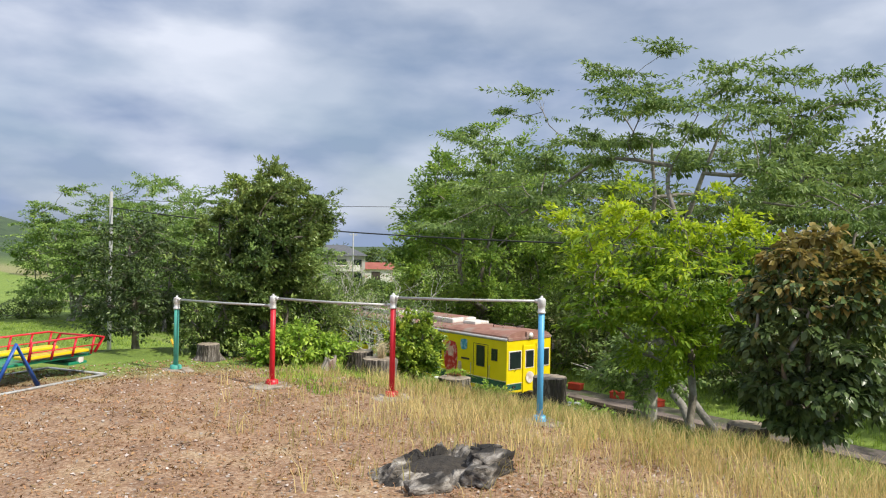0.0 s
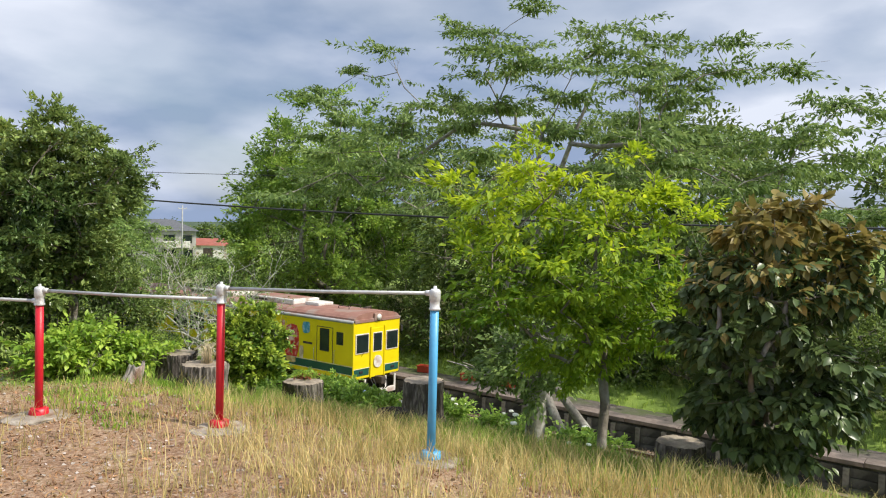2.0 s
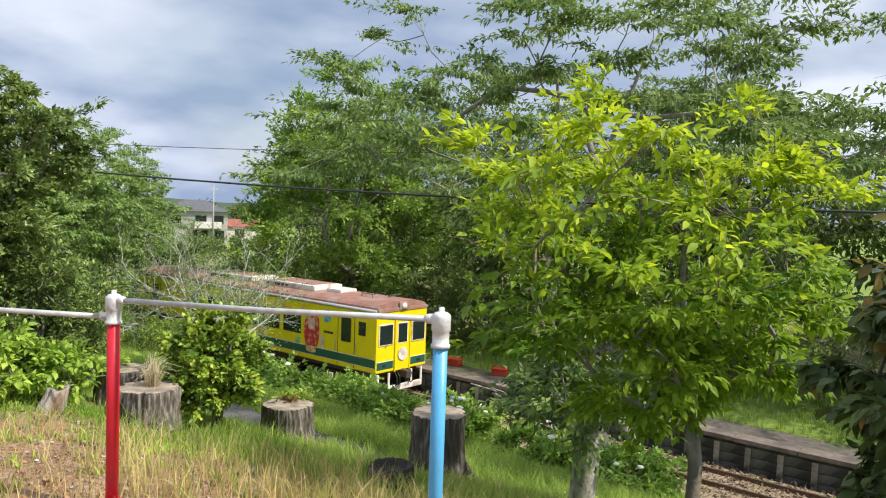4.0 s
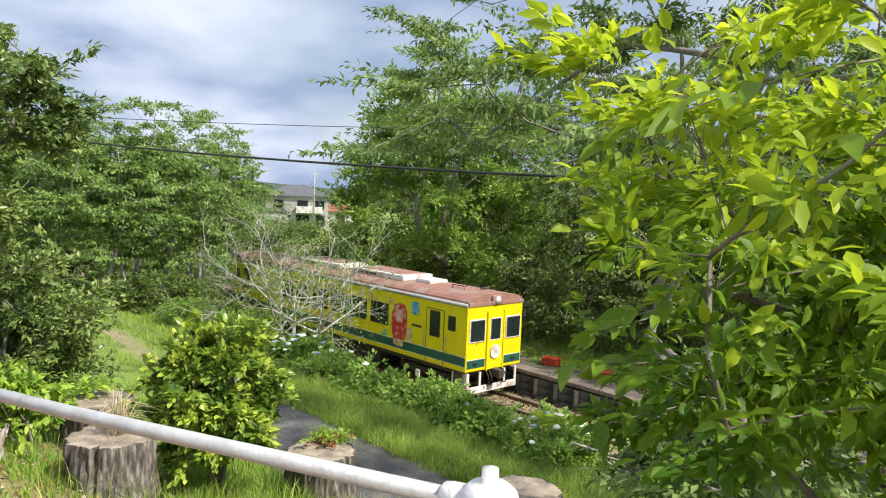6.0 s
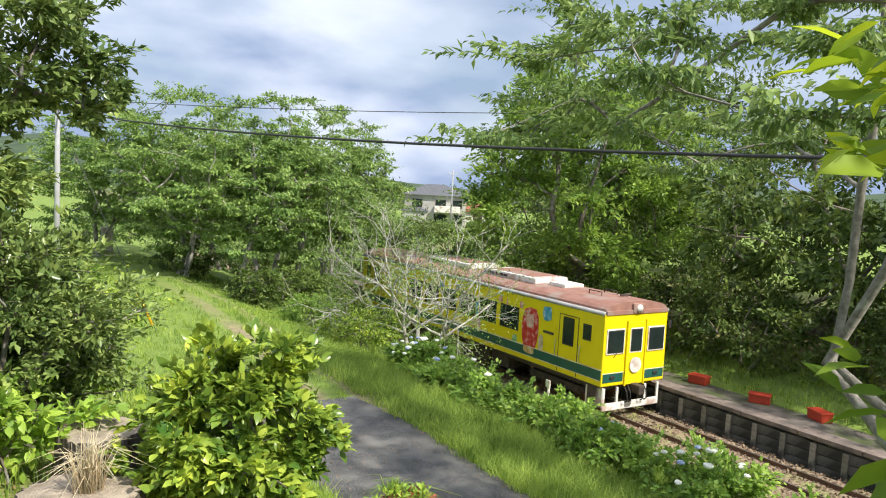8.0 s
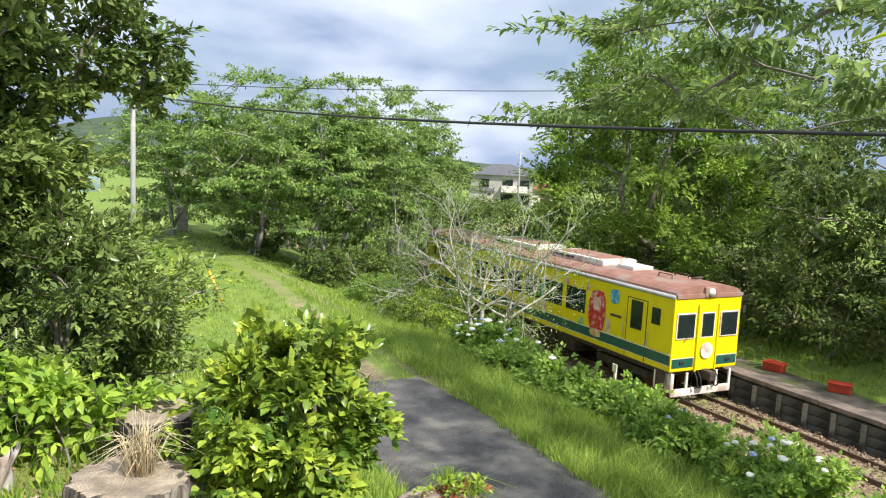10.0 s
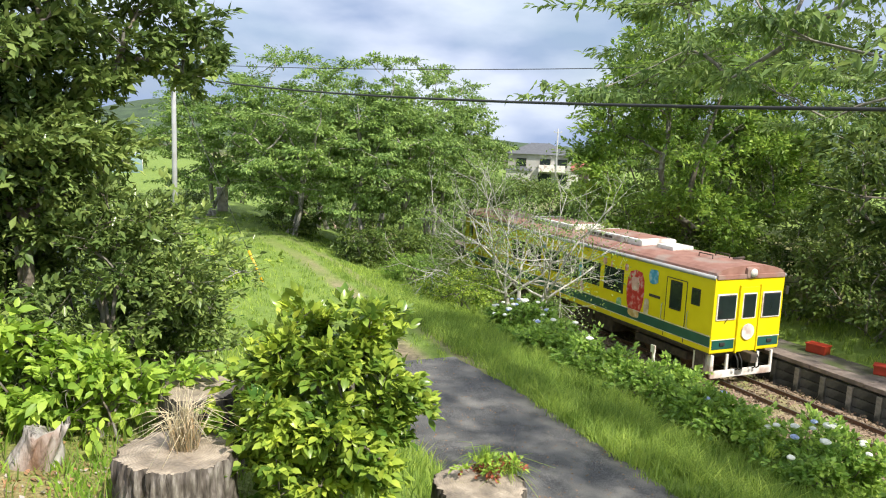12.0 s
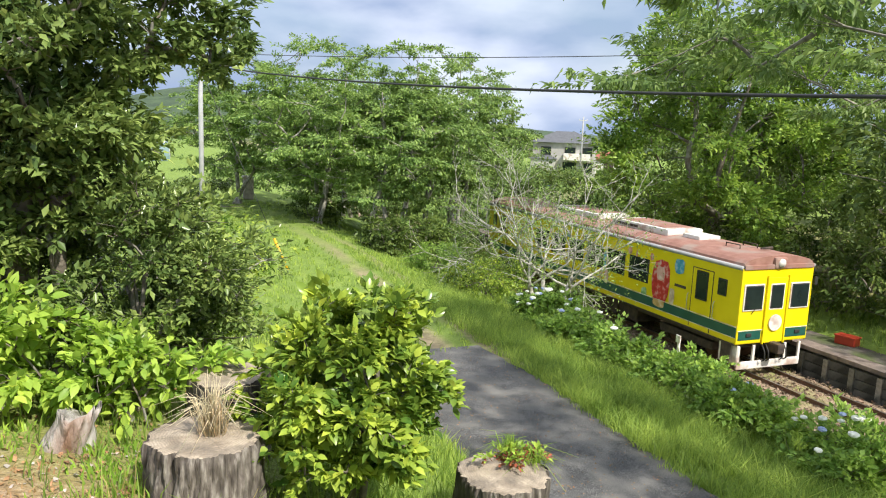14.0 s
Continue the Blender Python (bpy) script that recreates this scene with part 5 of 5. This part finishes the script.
# ---- grass ----
def blades(name, label, n, area, length, mat, seed, where=None, width=0.012, tuft=1, category="grass", lean=0.35):
    """Tufted blades of grass standing on the land, one triangle pair each."""
    rg = np.random.default_rng(seed)
    x0, x1, y0, y1 = area
    m = max(1, n // tuft)
    px, py = rg.uniform(x0, x1, m), rg.uniform(y0, y1, m)
    if where is not None:
        keep = where(px, py) > rg.uniform(0, 1, m)
        px, py = px[keep], py[keep]
    px, py = np.repeat(px, tuft), np.repeat(py, tuft)
    px, py = px + rg.normal(0, 0.05, len(px)), py + rg.normal(0, 0.05, len(px))
    k = len(px)
    pz = height(px, py) - 0.01
    h = length * rg.uniform(0.45, 1.25, k)
    a = rg.uniform(0, 2 * np.pi, k)
    ln = rg.normal(0, lean, (k, 2)) * h[:, None]
    side = np.stack([np.cos(a), np.sin(a), 0 * a], 1) * (width * rg.uniform(0.6, 1.3, k))[:, None] * 0.5
    b = np.stack([px, py, pz], 1)
    mid = b + np.stack([ln[:, 0] * 0.3, ln[:, 1] * 0.3, h * 0.6], 1)
    tip = b + np.stack([ln[:, 0], ln[:, 1], h], 1)
    v = np.stack([b - side, b + side, mid + side * 0.8, tip, mid - side * 0.8], 1).reshape(-1, 3)
    f = (np.array([[0, 1, 2], [0, 2, 4], [4, 2, 3]])[None] + (np.arange(k) * 5)[:, None, None]).reshape(-1, 3)
    me = bpy.data.meshes.new(name)
    me.vertices.add(len(v))
    me.vertices.foreach_set("co", v.astype(np.float32).ravel())
    me.loops.add(f.size)
    me.loops.foreach_set("vertex_index", f.astype(np.int32).ravel())
    me.polygons.add(len(f))
    me.polygons.foreach_set("loop_start", np.arange(0, f.size, 3, dtype=np.int32))
    me.polygons.foreach_set("loop_total", np.full(len(f), 3, np.int32))
    me.materials.append(mat)
    me.update(calc_edges=True)
    return tagged(new(name, me), label, category, kind="stuff")


def edge_band(x, y):
    """Dry grass thickens towards the terrace's edge and round the posts."""
    return np.clip((x - 3.6 - 0.4 * np.sin(y * 2.1)) / 2.2, 0.03, 1) * np.clip((7.6 - x) / 1.4, 0.25, 1) * np.clip((8.6 - y) / 2, 0.12, 1) * (0.45 + 0.55 * (np.sin(x * 3.3 + y * 1.2) * np.sin(y * 2.7 - x) > -0.2))


blades("dry_grass", "straw-coloured dry grass on the terrace edge", 52000, (2.5, 8.4, 1.0, 9.3), 0.21, M_STRAW, 201, edge_band, 0.007, 9, "dry grass")
blades("terrace_grass", "thin green grass on the terrace edge", 22000, (4.5, 9.2, 1.0, 11.5), 0.17, M_GRASS, 202, lambda x, y: np.clip((x - 5.2) / 2, 0, 1), 0.007, 7)
blades("bank_grass", "green grass on the bank below the terrace", 30000, (7.2, 9.7, -2, 21), 0.17, M_GRASS, 203, None, 0.012, 7)
blades("verge_grass", "lush green grass between lane and track", 80000, (12.45, 21.2, 2, 30), 0.17, M_GRASS, 204, lambda x, y: np.clip(1.25 - (y - 10) / 26, 0.25, 1), 0.014, 7)
blades("long_grass", "long arching green grass along the lane's edge", 46000, (12.5, 15.6, 6, 24), 0.30, M_GRASS, 214, lambda x, y: np.clip(1.15 - (x - 12.5) / 5 - (y - 12) / 30, 0.2, 1) * (0.35 + 0.65 * (np.sin(x * 2.9 + y * 0.7) * np.sin(y * 1.9 - x) > -0.3)), 0.012, 9, lean=0.6)
blades("meadow_grass", "short green grass of the track through the meadow", 28000, (6.5, 15.5, 18, 44), 0.12, M_GRASS, 205, lambda x, y: np.where(np.abs(np.abs(x - np.interp(y, LANE_Y, LANE_X)) - 0.5) < 0.26, 0.05, 1.0), 0.018, 7)
blades("trackside_weeds", "dry weeds growing along the ballast", 9000, (21.2, 25.2, 4, 40), 0.2, M_STRAW, 206, lambda x, y: np.where(np.abs(x - 23.96) < 0.9, 0.15, 0.8), 0.015, 8)
blades("platform_weeds", "green weeds behind the platform", 16000, (26.95, 31.5, 0, 46), 0.26, M_GRASS, 207, None, 0.022, 7)

rg = np.random.default_rng(216)
n = 15000
px, py = rg.uniform(21.8, 25.25, n), 6 + 30 * rg.uniform(0, 1, n) ** 1.3
pp = np.stack([px, py, height(px, py) + 0.14], 1)
tagged(new("ballast_stones", leaf_mesh("ballast_stones", pp, rg.normal(0, 1, (n, 3)) * (1, 1, 0.5), 0.09, M_STONE, rg, aspect=0.9, droop=-0.3, spread=0.2)), "loose brown ballast stones between the rails", "gravel", kind="stuff")

n = 2200
px, py = rg.uniform(10.0, 12.5, n), rg.uniform(4, 18, n)
pp = np.stack([px, py, height(px, py) + 0.045], 1)
tagged(new("lane_litter", leaf_mesh("lane_litter", pp, rg.normal(0, 1, (n, 3)) * (1, 1, 0.2), 0.028, M_LITTER, rg, aspect=0.6, droop=0, spread=0.1)), "dry leaves and grit scattered on the lane", "leaf litter", kind="stuff")

# low dry moss, litter and pebbles over the terrace
blades("dry_moss", "short reddish-brown dry moss and stubble on the terrace", 42000, (-3.5, 6.3, 1.5, 11.0), 0.035, M_LITTER, 210, lambda x, y: 0.35 + 0.65 * (np.sin(x * 2.1 + 1.3 * np.sin(y)) * np.sin(y * 1.7 + x * 0.6) > -0.25), 0.012, 8, "moss", 0.9)
rg = np.random.default_rng(211)
n = 16000
px, py = rg.uniform(-3.5, 6.8, n), rg.uniform(1.5, 11.0, n)
pp = np.stack([px, py, height(px, py) + 0.008], 1)
oo = np.stack([rg.normal(0, 1, n), rg.normal(0, 1, n), rg.normal(0, 0.15, n)], 1)
tagged(new("leaf_litter", leaf_mesh("leaf_litter", pp[:9000], oo[:9000], 0.045, M_LITTER, rg, aspect=0.5, droop=0, spread=0.1)), "scattered dry leaves on the terrace", "leaf litter", kind="stuff")
tagged(new("pale_chips", leaf_mesh("pale_chips", pp[9000:], oo[9000:], 0.03, M_PEBBLE, rg, aspect=0.9, droop=0, spread=0.1)), "pale stone chips strewn over the terrace", "gravel", kind="stuff")

blades("lawn_weeds", "low green weeds round the stumps on the terrace", 7000, (4.6, 7.2, 7.6, 10.0), 0.07, M_WEED, 212, lambda x, y: 0.2 + 0.8 * (np.sin(x * 4.1 + y) * np.sin(y * 3.3 - x * 1.2) > 0.1), 0.012, 8)

# ---- far things ----
def far_house(at, rz):
    root = thing("house", "two-storey cream house with a grey hipped tile roof", "house", at=at, rz=rz)
    root.scale = (0.88, 0.88, 0.92)
    part("wall", box((11, 8, 5.6), (0, 0, 2.8), 0.03), M_HOUSE, root)
    part("porch_wall", box((4.2, 3, 2.9), (-3.6, -5.2, 1.45), 0.03), M_HOUSE, root)
    for cx, cy, cz, w, d, h in ((0, 0, 5.6, 12.2, 9.2, 1.9), (-3.6, -5.0, 2.9, 5.0, 4.0, 0.6)):
        e = max(w - d, 0) / 2 + 0.2
        vs = [(cx - w / 2, cy - d / 2, cz), (cx + w / 2, cy - d / 2, cz), (cx + w / 2, cy + d / 2, cz), (cx - w / 2, cy + d / 2, cz), (cx - e, cy, cz + h), (cx + e, cy, cz + h)]
        part("roof", mesh_from("roof", vs, [(0, 1, 5, 4), (1, 2, 5), (2, 3, 4, 5), (3, 0, 4), (3, 2, 1, 0)], M_TILE), M_TILE, root, "grey tiled hipped roof")
    for x, z, w, h in ((-3.2, 4.2, 1.6, 1.2), (1.0, 4.2, 1.7, 1.2), (4.0, 4.2, 1.5, 1.2), (1.0, 1.4, 2.2, 1.9), (4.2, 1.5, 1.4, 1.7)):
        f = part("window", box((w + 0.16, 0.12, h + 0.16), (x, -4.03, z), 0.02), M_UNDER, root)
        part("pane", box((w, 0.03, h), (x, -4.11, z)), M_GLASS, f)
    part("balcony", box((4.6, 1.2, 1.1), (2.2, -4.6, 3.3), 0.03), M_WHITE_P, root, "white balcony")


far_house((68.8, 109.2, -5.6), -32)


def shed(at, rz, w, mat, label):
    root = thing("shed", label, "shed", at=at, rz=rz)
    part("wall", box((w, 5, 2.6), (0, 0, 1.3), 0.03), M_WHITE_P, root)
    vs = [(-w / 2 - .3, -2.9, 2.5), (w / 2 + .3, -2.9, 2.5), (w / 2 + .3, 0, 3.7), (-w / 2 - .3, 0, 3.7), (w / 2 + .3, 2.9, 2.5), (-w / 2 - .3, 2.9, 2.5)]
    part("roof", mesh_from("roof", vs, [(0, 1, 2, 3), (3, 2, 4, 5), (0, 3, 5), (1, 4, 2), (0, 5, 4, 1)], mat), mat, root)
    part("door", box((1.6, 0.1, 2.0), (0.4, -2.52, 1.0), 0.02), M_UNDER, root)


shed((80.7, 114.8, -5.6), -36, 7.0, M_BRICKISH, "low white shed with a red iron roof")


def utility_pole(x, y, top, label, arms=True, r=0.14):
    g = zat(x, y)
    root = thing("utility_pole", label, "utility pole", "utility poles", (x, y, g))
    part("pole", tubes("pole", [([(0, 0, -0.1), (0, 0, (top - g) / 2), (0, 0, top - g)], [r, r * 0.88, r * 0.75])], M_POLE, 14), M_POLE, root)
    if arms:
        a = part("crossarm", box((1.4, 0.08, 0.08), (0, 0, top - g - 0.5), 0.01), M_STEEL, root, "steel crossarm")
        for dx in (-0.6, 0, 0.6):
            part("insulator", tubes("insulator", [([(dx, 0, top - g - 0.46), (dx, 0, top - g - 0.3)], [0.05, 0.035])], M_WHITE_P, 10), M_WHITE_P, a, "white insulator")
    return root


utility_pole(7.9, 27.1, 3.25, "grey concrete utility pole standing on the grass", arms=False, r=0.075)
utility_pole(63.5, 96.0, 3.4, "far grey utility pole in front of the house", r=0.13)


def wire(name, label, a, b, sag, r):
    a, b = Vector(a), Vector(b)
    pts = [a.lerp(b, s / 24) - Vector((0, 0, sag * 4 * (s / 24) * (1 - s / 24))) for s in range(25)]
    tagged(new(name, tubes(name, [(pts, r)], M_CABLE, 6)), label, "cable", "overhead cables")


wire("cable", "black overhead cable slung from the utility pole", (7.9, 27.1, 2.7), (15.76, -8.0, 2.05), 0.70, 0.017)
wire("cable", "thin overhead wire slung from the utility pole", (7.9, 27.1, 3.0), (30.0, 0.0, 4.3), 0.7, 0.008)

# slanting yellow guy-wire guard and its wire
gz = zat(10.1, 26.0)
guy = thing("guy_wire", "guy wire of the utility pole with a yellow guard tube", "guy wire", at=(10.1, 26.0, gz))
part("wire", tubes("wire", [([(0, 0, -0.05), (7.9 - 10.1, 1.1, 2.6 - gz)], 0.008)], M_CABLE, 6), M_CABLE, guy)
d = Vector((7.9 - 10.1, 1.1, 2.6 - gz)).normalized()
part("guard", tubes("guard", [([tuple(d * 0.1), tuple(d * 1.05)], 0.035)], M_P_ORANGE, 10), M_P_ORANGE, guy, "yellow plastic guard tube")

# clipped hedge and garden wall at the end of the grassy track
plant("clipped_hedge", "low dark clipped hedge at the end of the grassy track", 9.0, 46.0, -2.3, (2.2, 0.7, 0.5), clusters=50, leaves=90, leaf=0.12, mat=M_DARK, seed=300, trunk=0.04, stems=5, shell=0.6, category="hedge")

wallp = thing("gate_pillar", "pale stone gate pillar at the end of the hedge", "pillar", at=(11.5, 45.6, zat(11.5, 45.6)))
part("shaft", box((0.5, 0.5, 1.1), (0, 0, 0.55), 0.03), M_PEBBLE, wallp)
part("cap", box((0.62, 0.62, 0.12), (0, 0, 1.15), 0.03), M_PEBBLE, wallp)
gh = thing("greenhouse", "long pale blue-green greenhouse on the far field", "greenhouse", at=(-2.0, 128.0, -5.6), rz=8)
part("cover", tubes("cover", [([(-12, 0, 0.3), (12, 0, 0.3)], 2.6)], M_P_PALE, 20), M_P_PALE, gh)
part("end_wall", box((0.1, 4.4, 2.0), (12.05, 0, 1.0), 0.02), M_WHITE_P, gh)
strip("field_patch", "bare tan ploughed field beyond the hedge", [3.0, 3.2, 8.0, 14.0, 14.2], np.arange(62, 84, 1.0), 0.05, M_FIELD, "field", 0.3, 9)

barrel = thing("barrel", "small blue plastic barrel in the far field", "barrel", at=(51.3, 83.8, zat(51.3, 83.8)))
part("body", tubes("body", [([(0, 0, 0), (0, 0, 0.1), (0, 0, 0.9), (0, 0, 1.0)], [0.42, 0.5, 0.5, 0.42])], M_P_NAVY, 14), M_P_NAVY, barrel)
part("lid", tubes("lid", [([(0, 0, 1.0), (0, 0, 1.06)], 0.36)], M_P_NAVY, 14), M_P_NAVY, barrel)

# far woods along the horizon, in loose clumps
rg = np.random.default_rng(400)
for k in range(30):
    ang = math.radians(-12 + 92 * k / 29 + float(rg.uniform(-1.2, 1.2)))
    dist = float(rg.uniform(130, 250))
    x, y = 6 + dist * math.sin(ang), 6 + dist * math.cos(ang)
    if math.hypot(x - 70, y - 108) < 22 or (abs(math.degrees(ang) - 31.5) < 6 and dist < 150):
        continue
    r = float(rg.uniform(4.5, 8))
    plant("distant_tree", "distant hazy green tree on the plain", x, y, zat(x, y) + r * 0.62, (r * 1.5, r, r * 0.62), clusters=26, leaves=70, leaf=0.85, mat=M_WOODS, seed=410 + k, trunk=0.35, shell=0.6, group="distant trees", twigs=1)

for k, (x, y, r) in enumerate([(27, 64, 2.2), (32, 70, 2.4), (36, 78, 2.6), (41, 74, 2.2), (30, 82, 2.6), (24, 72, 2.6), (45, 88, 2.4), (19, 62, 2.4), (14, 58, 2.2), (22, 58, 1.8), (27, 56, 2.8), (31, 62, 3.0), (36, 68, 3.0), (43, 80, 2.6), (52, 88, 1.8), (57, 90, 1.5), (62, 95, 1.5), (66, 92, 1.6), (72, 94, 2.2), (48, 80, 2.0), (28, 50, 2.2)]):
    plant("field_bush", "green bush at the edge of the far fields", x, y, zat(x, y) + r * 0.55, (r * 1.5, r * 1.2, r * 0.6), clusters=28, leaves=90, leaf=0.32, twigs=1, mat=M_CHERRY, seed=450 + k, trunk=0.06, stems=3, shell=0.4, category="bush", group="field bushes")

# ---- small fittings ----
def seesaw_boat(at, rz):
    """A rocking boat swing: a floor and bench under coloured rails at both ends."""
    root = thing("rocking_boat", "playground rocking boat with red, blue and yellow rails", "play equipment", at=at, rz=rz)
    root.scale = (1.0, 1.0, 0.64)
    part("deck", box((2.3, 0.62, 0.05), (0, 0, 0.42), 0.012), M_P_GRN, root, "green deck")
    for s in (-1, 1):
        part("bench", box((0.9, 0.2, 0.06), (s * 0.62, 0.26, 0.52), 0.015), M_P_YEL, root, "yellow bench")
        part("bench", box((0.9, 0.2, 0.06), (s * 0.62, -0.26, 0.52), 0.015), M_P_YEL, root, "yellow bench")
        for side in (-0.37, 0.37):
            mat = M_P_RED if s > 0 else M_P_NAVY
            pts = [(s * 0.2, side, 0.46), (s * 0.24, side, 0.80), (s * 1.1, side, 0.80), (s * 1.28, side, 0.74), (s * 1.14, side, 0.46)]
            rl = part("side_rail", tubes("side_rail", [(pts, 0.02)], mat, 8), mat, root)
            for q in (0.5, 0.8, 1.08):
                part("rail_post", tubes("rail_post", [([(s * q, side, 0.44), (s * (q + 0.06), side, 0.79)], 0.014)], mat, 8), mat, rl)
            part("mid_rail", tubes("mid_rail", [([(s * 0.22, side, 0.62), (s * 1.2, side, 0.61)], 0.012)], mat, 8), mat, rl)
        part("end_rail", tubes("end_rail", [([(s * 1.28, -0.37, 0.74), (s * 1.28, 0.37, 0.74)], 0.02)], M_P_RED, 8), M_P_RED, root)
        part("foot_board", box((0.28, 0.6, 0.05), (s * 0.95, 0, 0.28), 0.01), M_P_GRN, root)
        part("bracket", box((0.08, 0.6, 0.18), (s * 1.0, 0, 0.36), 0.01), M_WHITE_P, root)
    for side in (-0.42, 0.42):
        part("stand", tubes("stand", [([(-0.3, side, 0.0), (0, side, 0.82), (0.3, side, 0.0)], 0.03)], M_P_NAVY, 8), M_P_NAVY, root, "blue stand")
    part("ground_frame", tubes("ground_frame", [([(-1.3, -0.5, 0.03), (1.2, -0.5, 0.03)], 0.025), ([(-1.3, 0.5, 0.03), (1.2, 0.5, 0.03)], 0.025), ([(1.2, -0.5, 0.03), (1.2, 0.5, 0.03)], 0.025)], M_STEEL, 8), M_STEEL, root, "grey ground frame")


seesaw_boat((1.55, 9.75, zat(1.55, 9.75)), 28)

# red box shapes on the platform, standing in for a red-leaved or flowering plant
crate = thing("crate", "small red block standing in for a red plant on the platform edge", "box", at=(26.85, 21.95, PLAT_TOP - 0.012), rz=12)
part("body", box((0.38, 0.62, 0.28), (0, 0, 0.14), 0.03), M_RED_BLOCK, crate)
part("rim", box((0.42, 0.66, 0.05), (0, 0, 0.27), 0.015), M_RED_BLOCK, crate)

for cx, cy, cr in ((26.8, 19.6, 30), (26.9, 17.7, -20)):
    copy_thing(crate, pose(cx, cy, PLAT_TOP - 0.012, 0, 0, cr))
tagged(crate, group="red boxes on the platform")

# white trackside marker post
mk = thing("marker_post", "small white trackside marker post", "marker", at=(21.5, 23.4, zat(21.5, 23.4)))
part("post", box((0.07, 0.07, 1.0), (0, 0, 0.45), 0.01), M_WHITE_P, mk)
part("head", box((0.05, 0.2, 0.24), (-0.03, 0, 0.98), 0.02), M_WHITE_P, mk)

# tuft of straw on the stump, weeds on the other
def tuft(x, y, z, n, length, mat, label, seed, name="straw_tuft", lean=0.8):
    rg = np.random.default_rng(seed)
    lines = []
    for _ in range(n):
        a, q = rg.uniform(0, 2 * math.pi), abs(rg.normal(0, lean))
        h = length * rg.uniform(0.5, 1.1)
        dx, dy = math.cos(a) * q * h, math.sin(a) * q * h
        bx, by = rg.normal(0, 0.025, 2)
        lines.append(([(bx, by, 0), (bx + dx * 0.35, by + dy * 0.35, h * 0.62), (bx + dx, by + dy, h * max(0.15, 0.95 - q * 0.55))], [0.0022, 0.0018, 0.0006]))
    ob = new(name, tubes(name, lines, mat, 3))
    ob.matrix_basis = pose(x, y, z)
    tagged(ob, label, "dry grass")


tuft(6.70, 9.30, -0.165, 150, 0.33, M_PALE_STRAW, "tuft of long dry straw growing on the stump", 601, lean=0.62)
tuft(8.46, 9.60, -0.64, 170, 0.15, M_WEED, "fringe of green grass growing on the sawn stump", 603, name="stump_grass", lean=0.9)
tuft(8.56, 9.48, -0.66, 120, 0.13, M_WEED, "green grass hanging over the stump's rim", 604, name="stump_grass", lean=1.1)
plant("stump_weeds", "green weeds with reddish leaves on the sawn stump", 8.42, 9.52, -0.6, (0.2, 0.12, 0.05), clusters=14, leaves=40, leaf=0.04, mat=M_RED_WEED, seed=602, trunk=0.005, stems=4, shell=0.2, category="weeds", droop=-0.2, top=(M_WEED, 0.2, "green upper leaves"))

# ---- repeated pieces of the setting ----
def shared(name, me, parent, m):
    ob = new(name, me)
    ob.parent = parent
    ob.matrix_basis = m
    return ob


sl = thing("sleepers", "dark wooden sleepers under the rails", "sleeper", at=(TRACK_X, 0, RAIL_Z - 0.14))
tagged(sl, kind="structure")
bm = box((2.0, 0.2, 0.14), (0, 0, -0.055), 0.015)
sleeper_me = bpy.data.meshes.new("sleeper")
bm.to_mesh(sleeper_me), bm.free()
sleeper_me.materials.append(M_SLEEPER)
rg = np.random.default_rng(700)
for k in range(150):
    shared("sleeper", sleeper_me, sl, pose(float(rg.normal(0, 0.02)), -5 + 0.62 * k, 0, 0, 0, float(rg.normal(0, 0.6))))


def piece_mesh(name, size, bevel, mat):
    bm = box(size, (0, 0, 0), bevel)
    me = bpy.data.meshes.new(name)
    bm.to_mesh(me), bm.free()
    me.materials.append(mat)
    return me


post_me, cop_me = piece_mesh("wall_post", (0.16, 0.17, 0.92), 0.012, M_WALL_POST), piece_mesh("coping_slab", (0.62, 1.78, 0.13), 0.015, M_COPING)
slab_me = piece_mesh("wall_slab", (0.08, 0.72, 0.27), 0.01, M_CONCRETE)
for k in range(30):
    shared("coping_slab", cop_me, wall, pose(PLAT_X + 0.25, PLAT_A + 0.9 + 1.8 * k, PLAT_TOP - 0.055 + float(rg.normal(0, 0.006)), 0, 0, float(rg.normal(0, 0.25))))
for k in range(60):
    y = PLAT_A + 0.45 + 0.9 * k
    shared("wall_post", post_me, wall, pose(PLAT_X + 0.07, y, -5.62, 0, 0, float(rg.normal(0, 1.0))))
    for j in range(3):
        shared("wall_slab", slab_me, wall, pose(PLAT_X + 0.08 + float(rg.normal(0, 0.006)), y + 0.45, -5.86 + 0.29 * j, 0, 0, float(rg.normal(0, 0.6))))
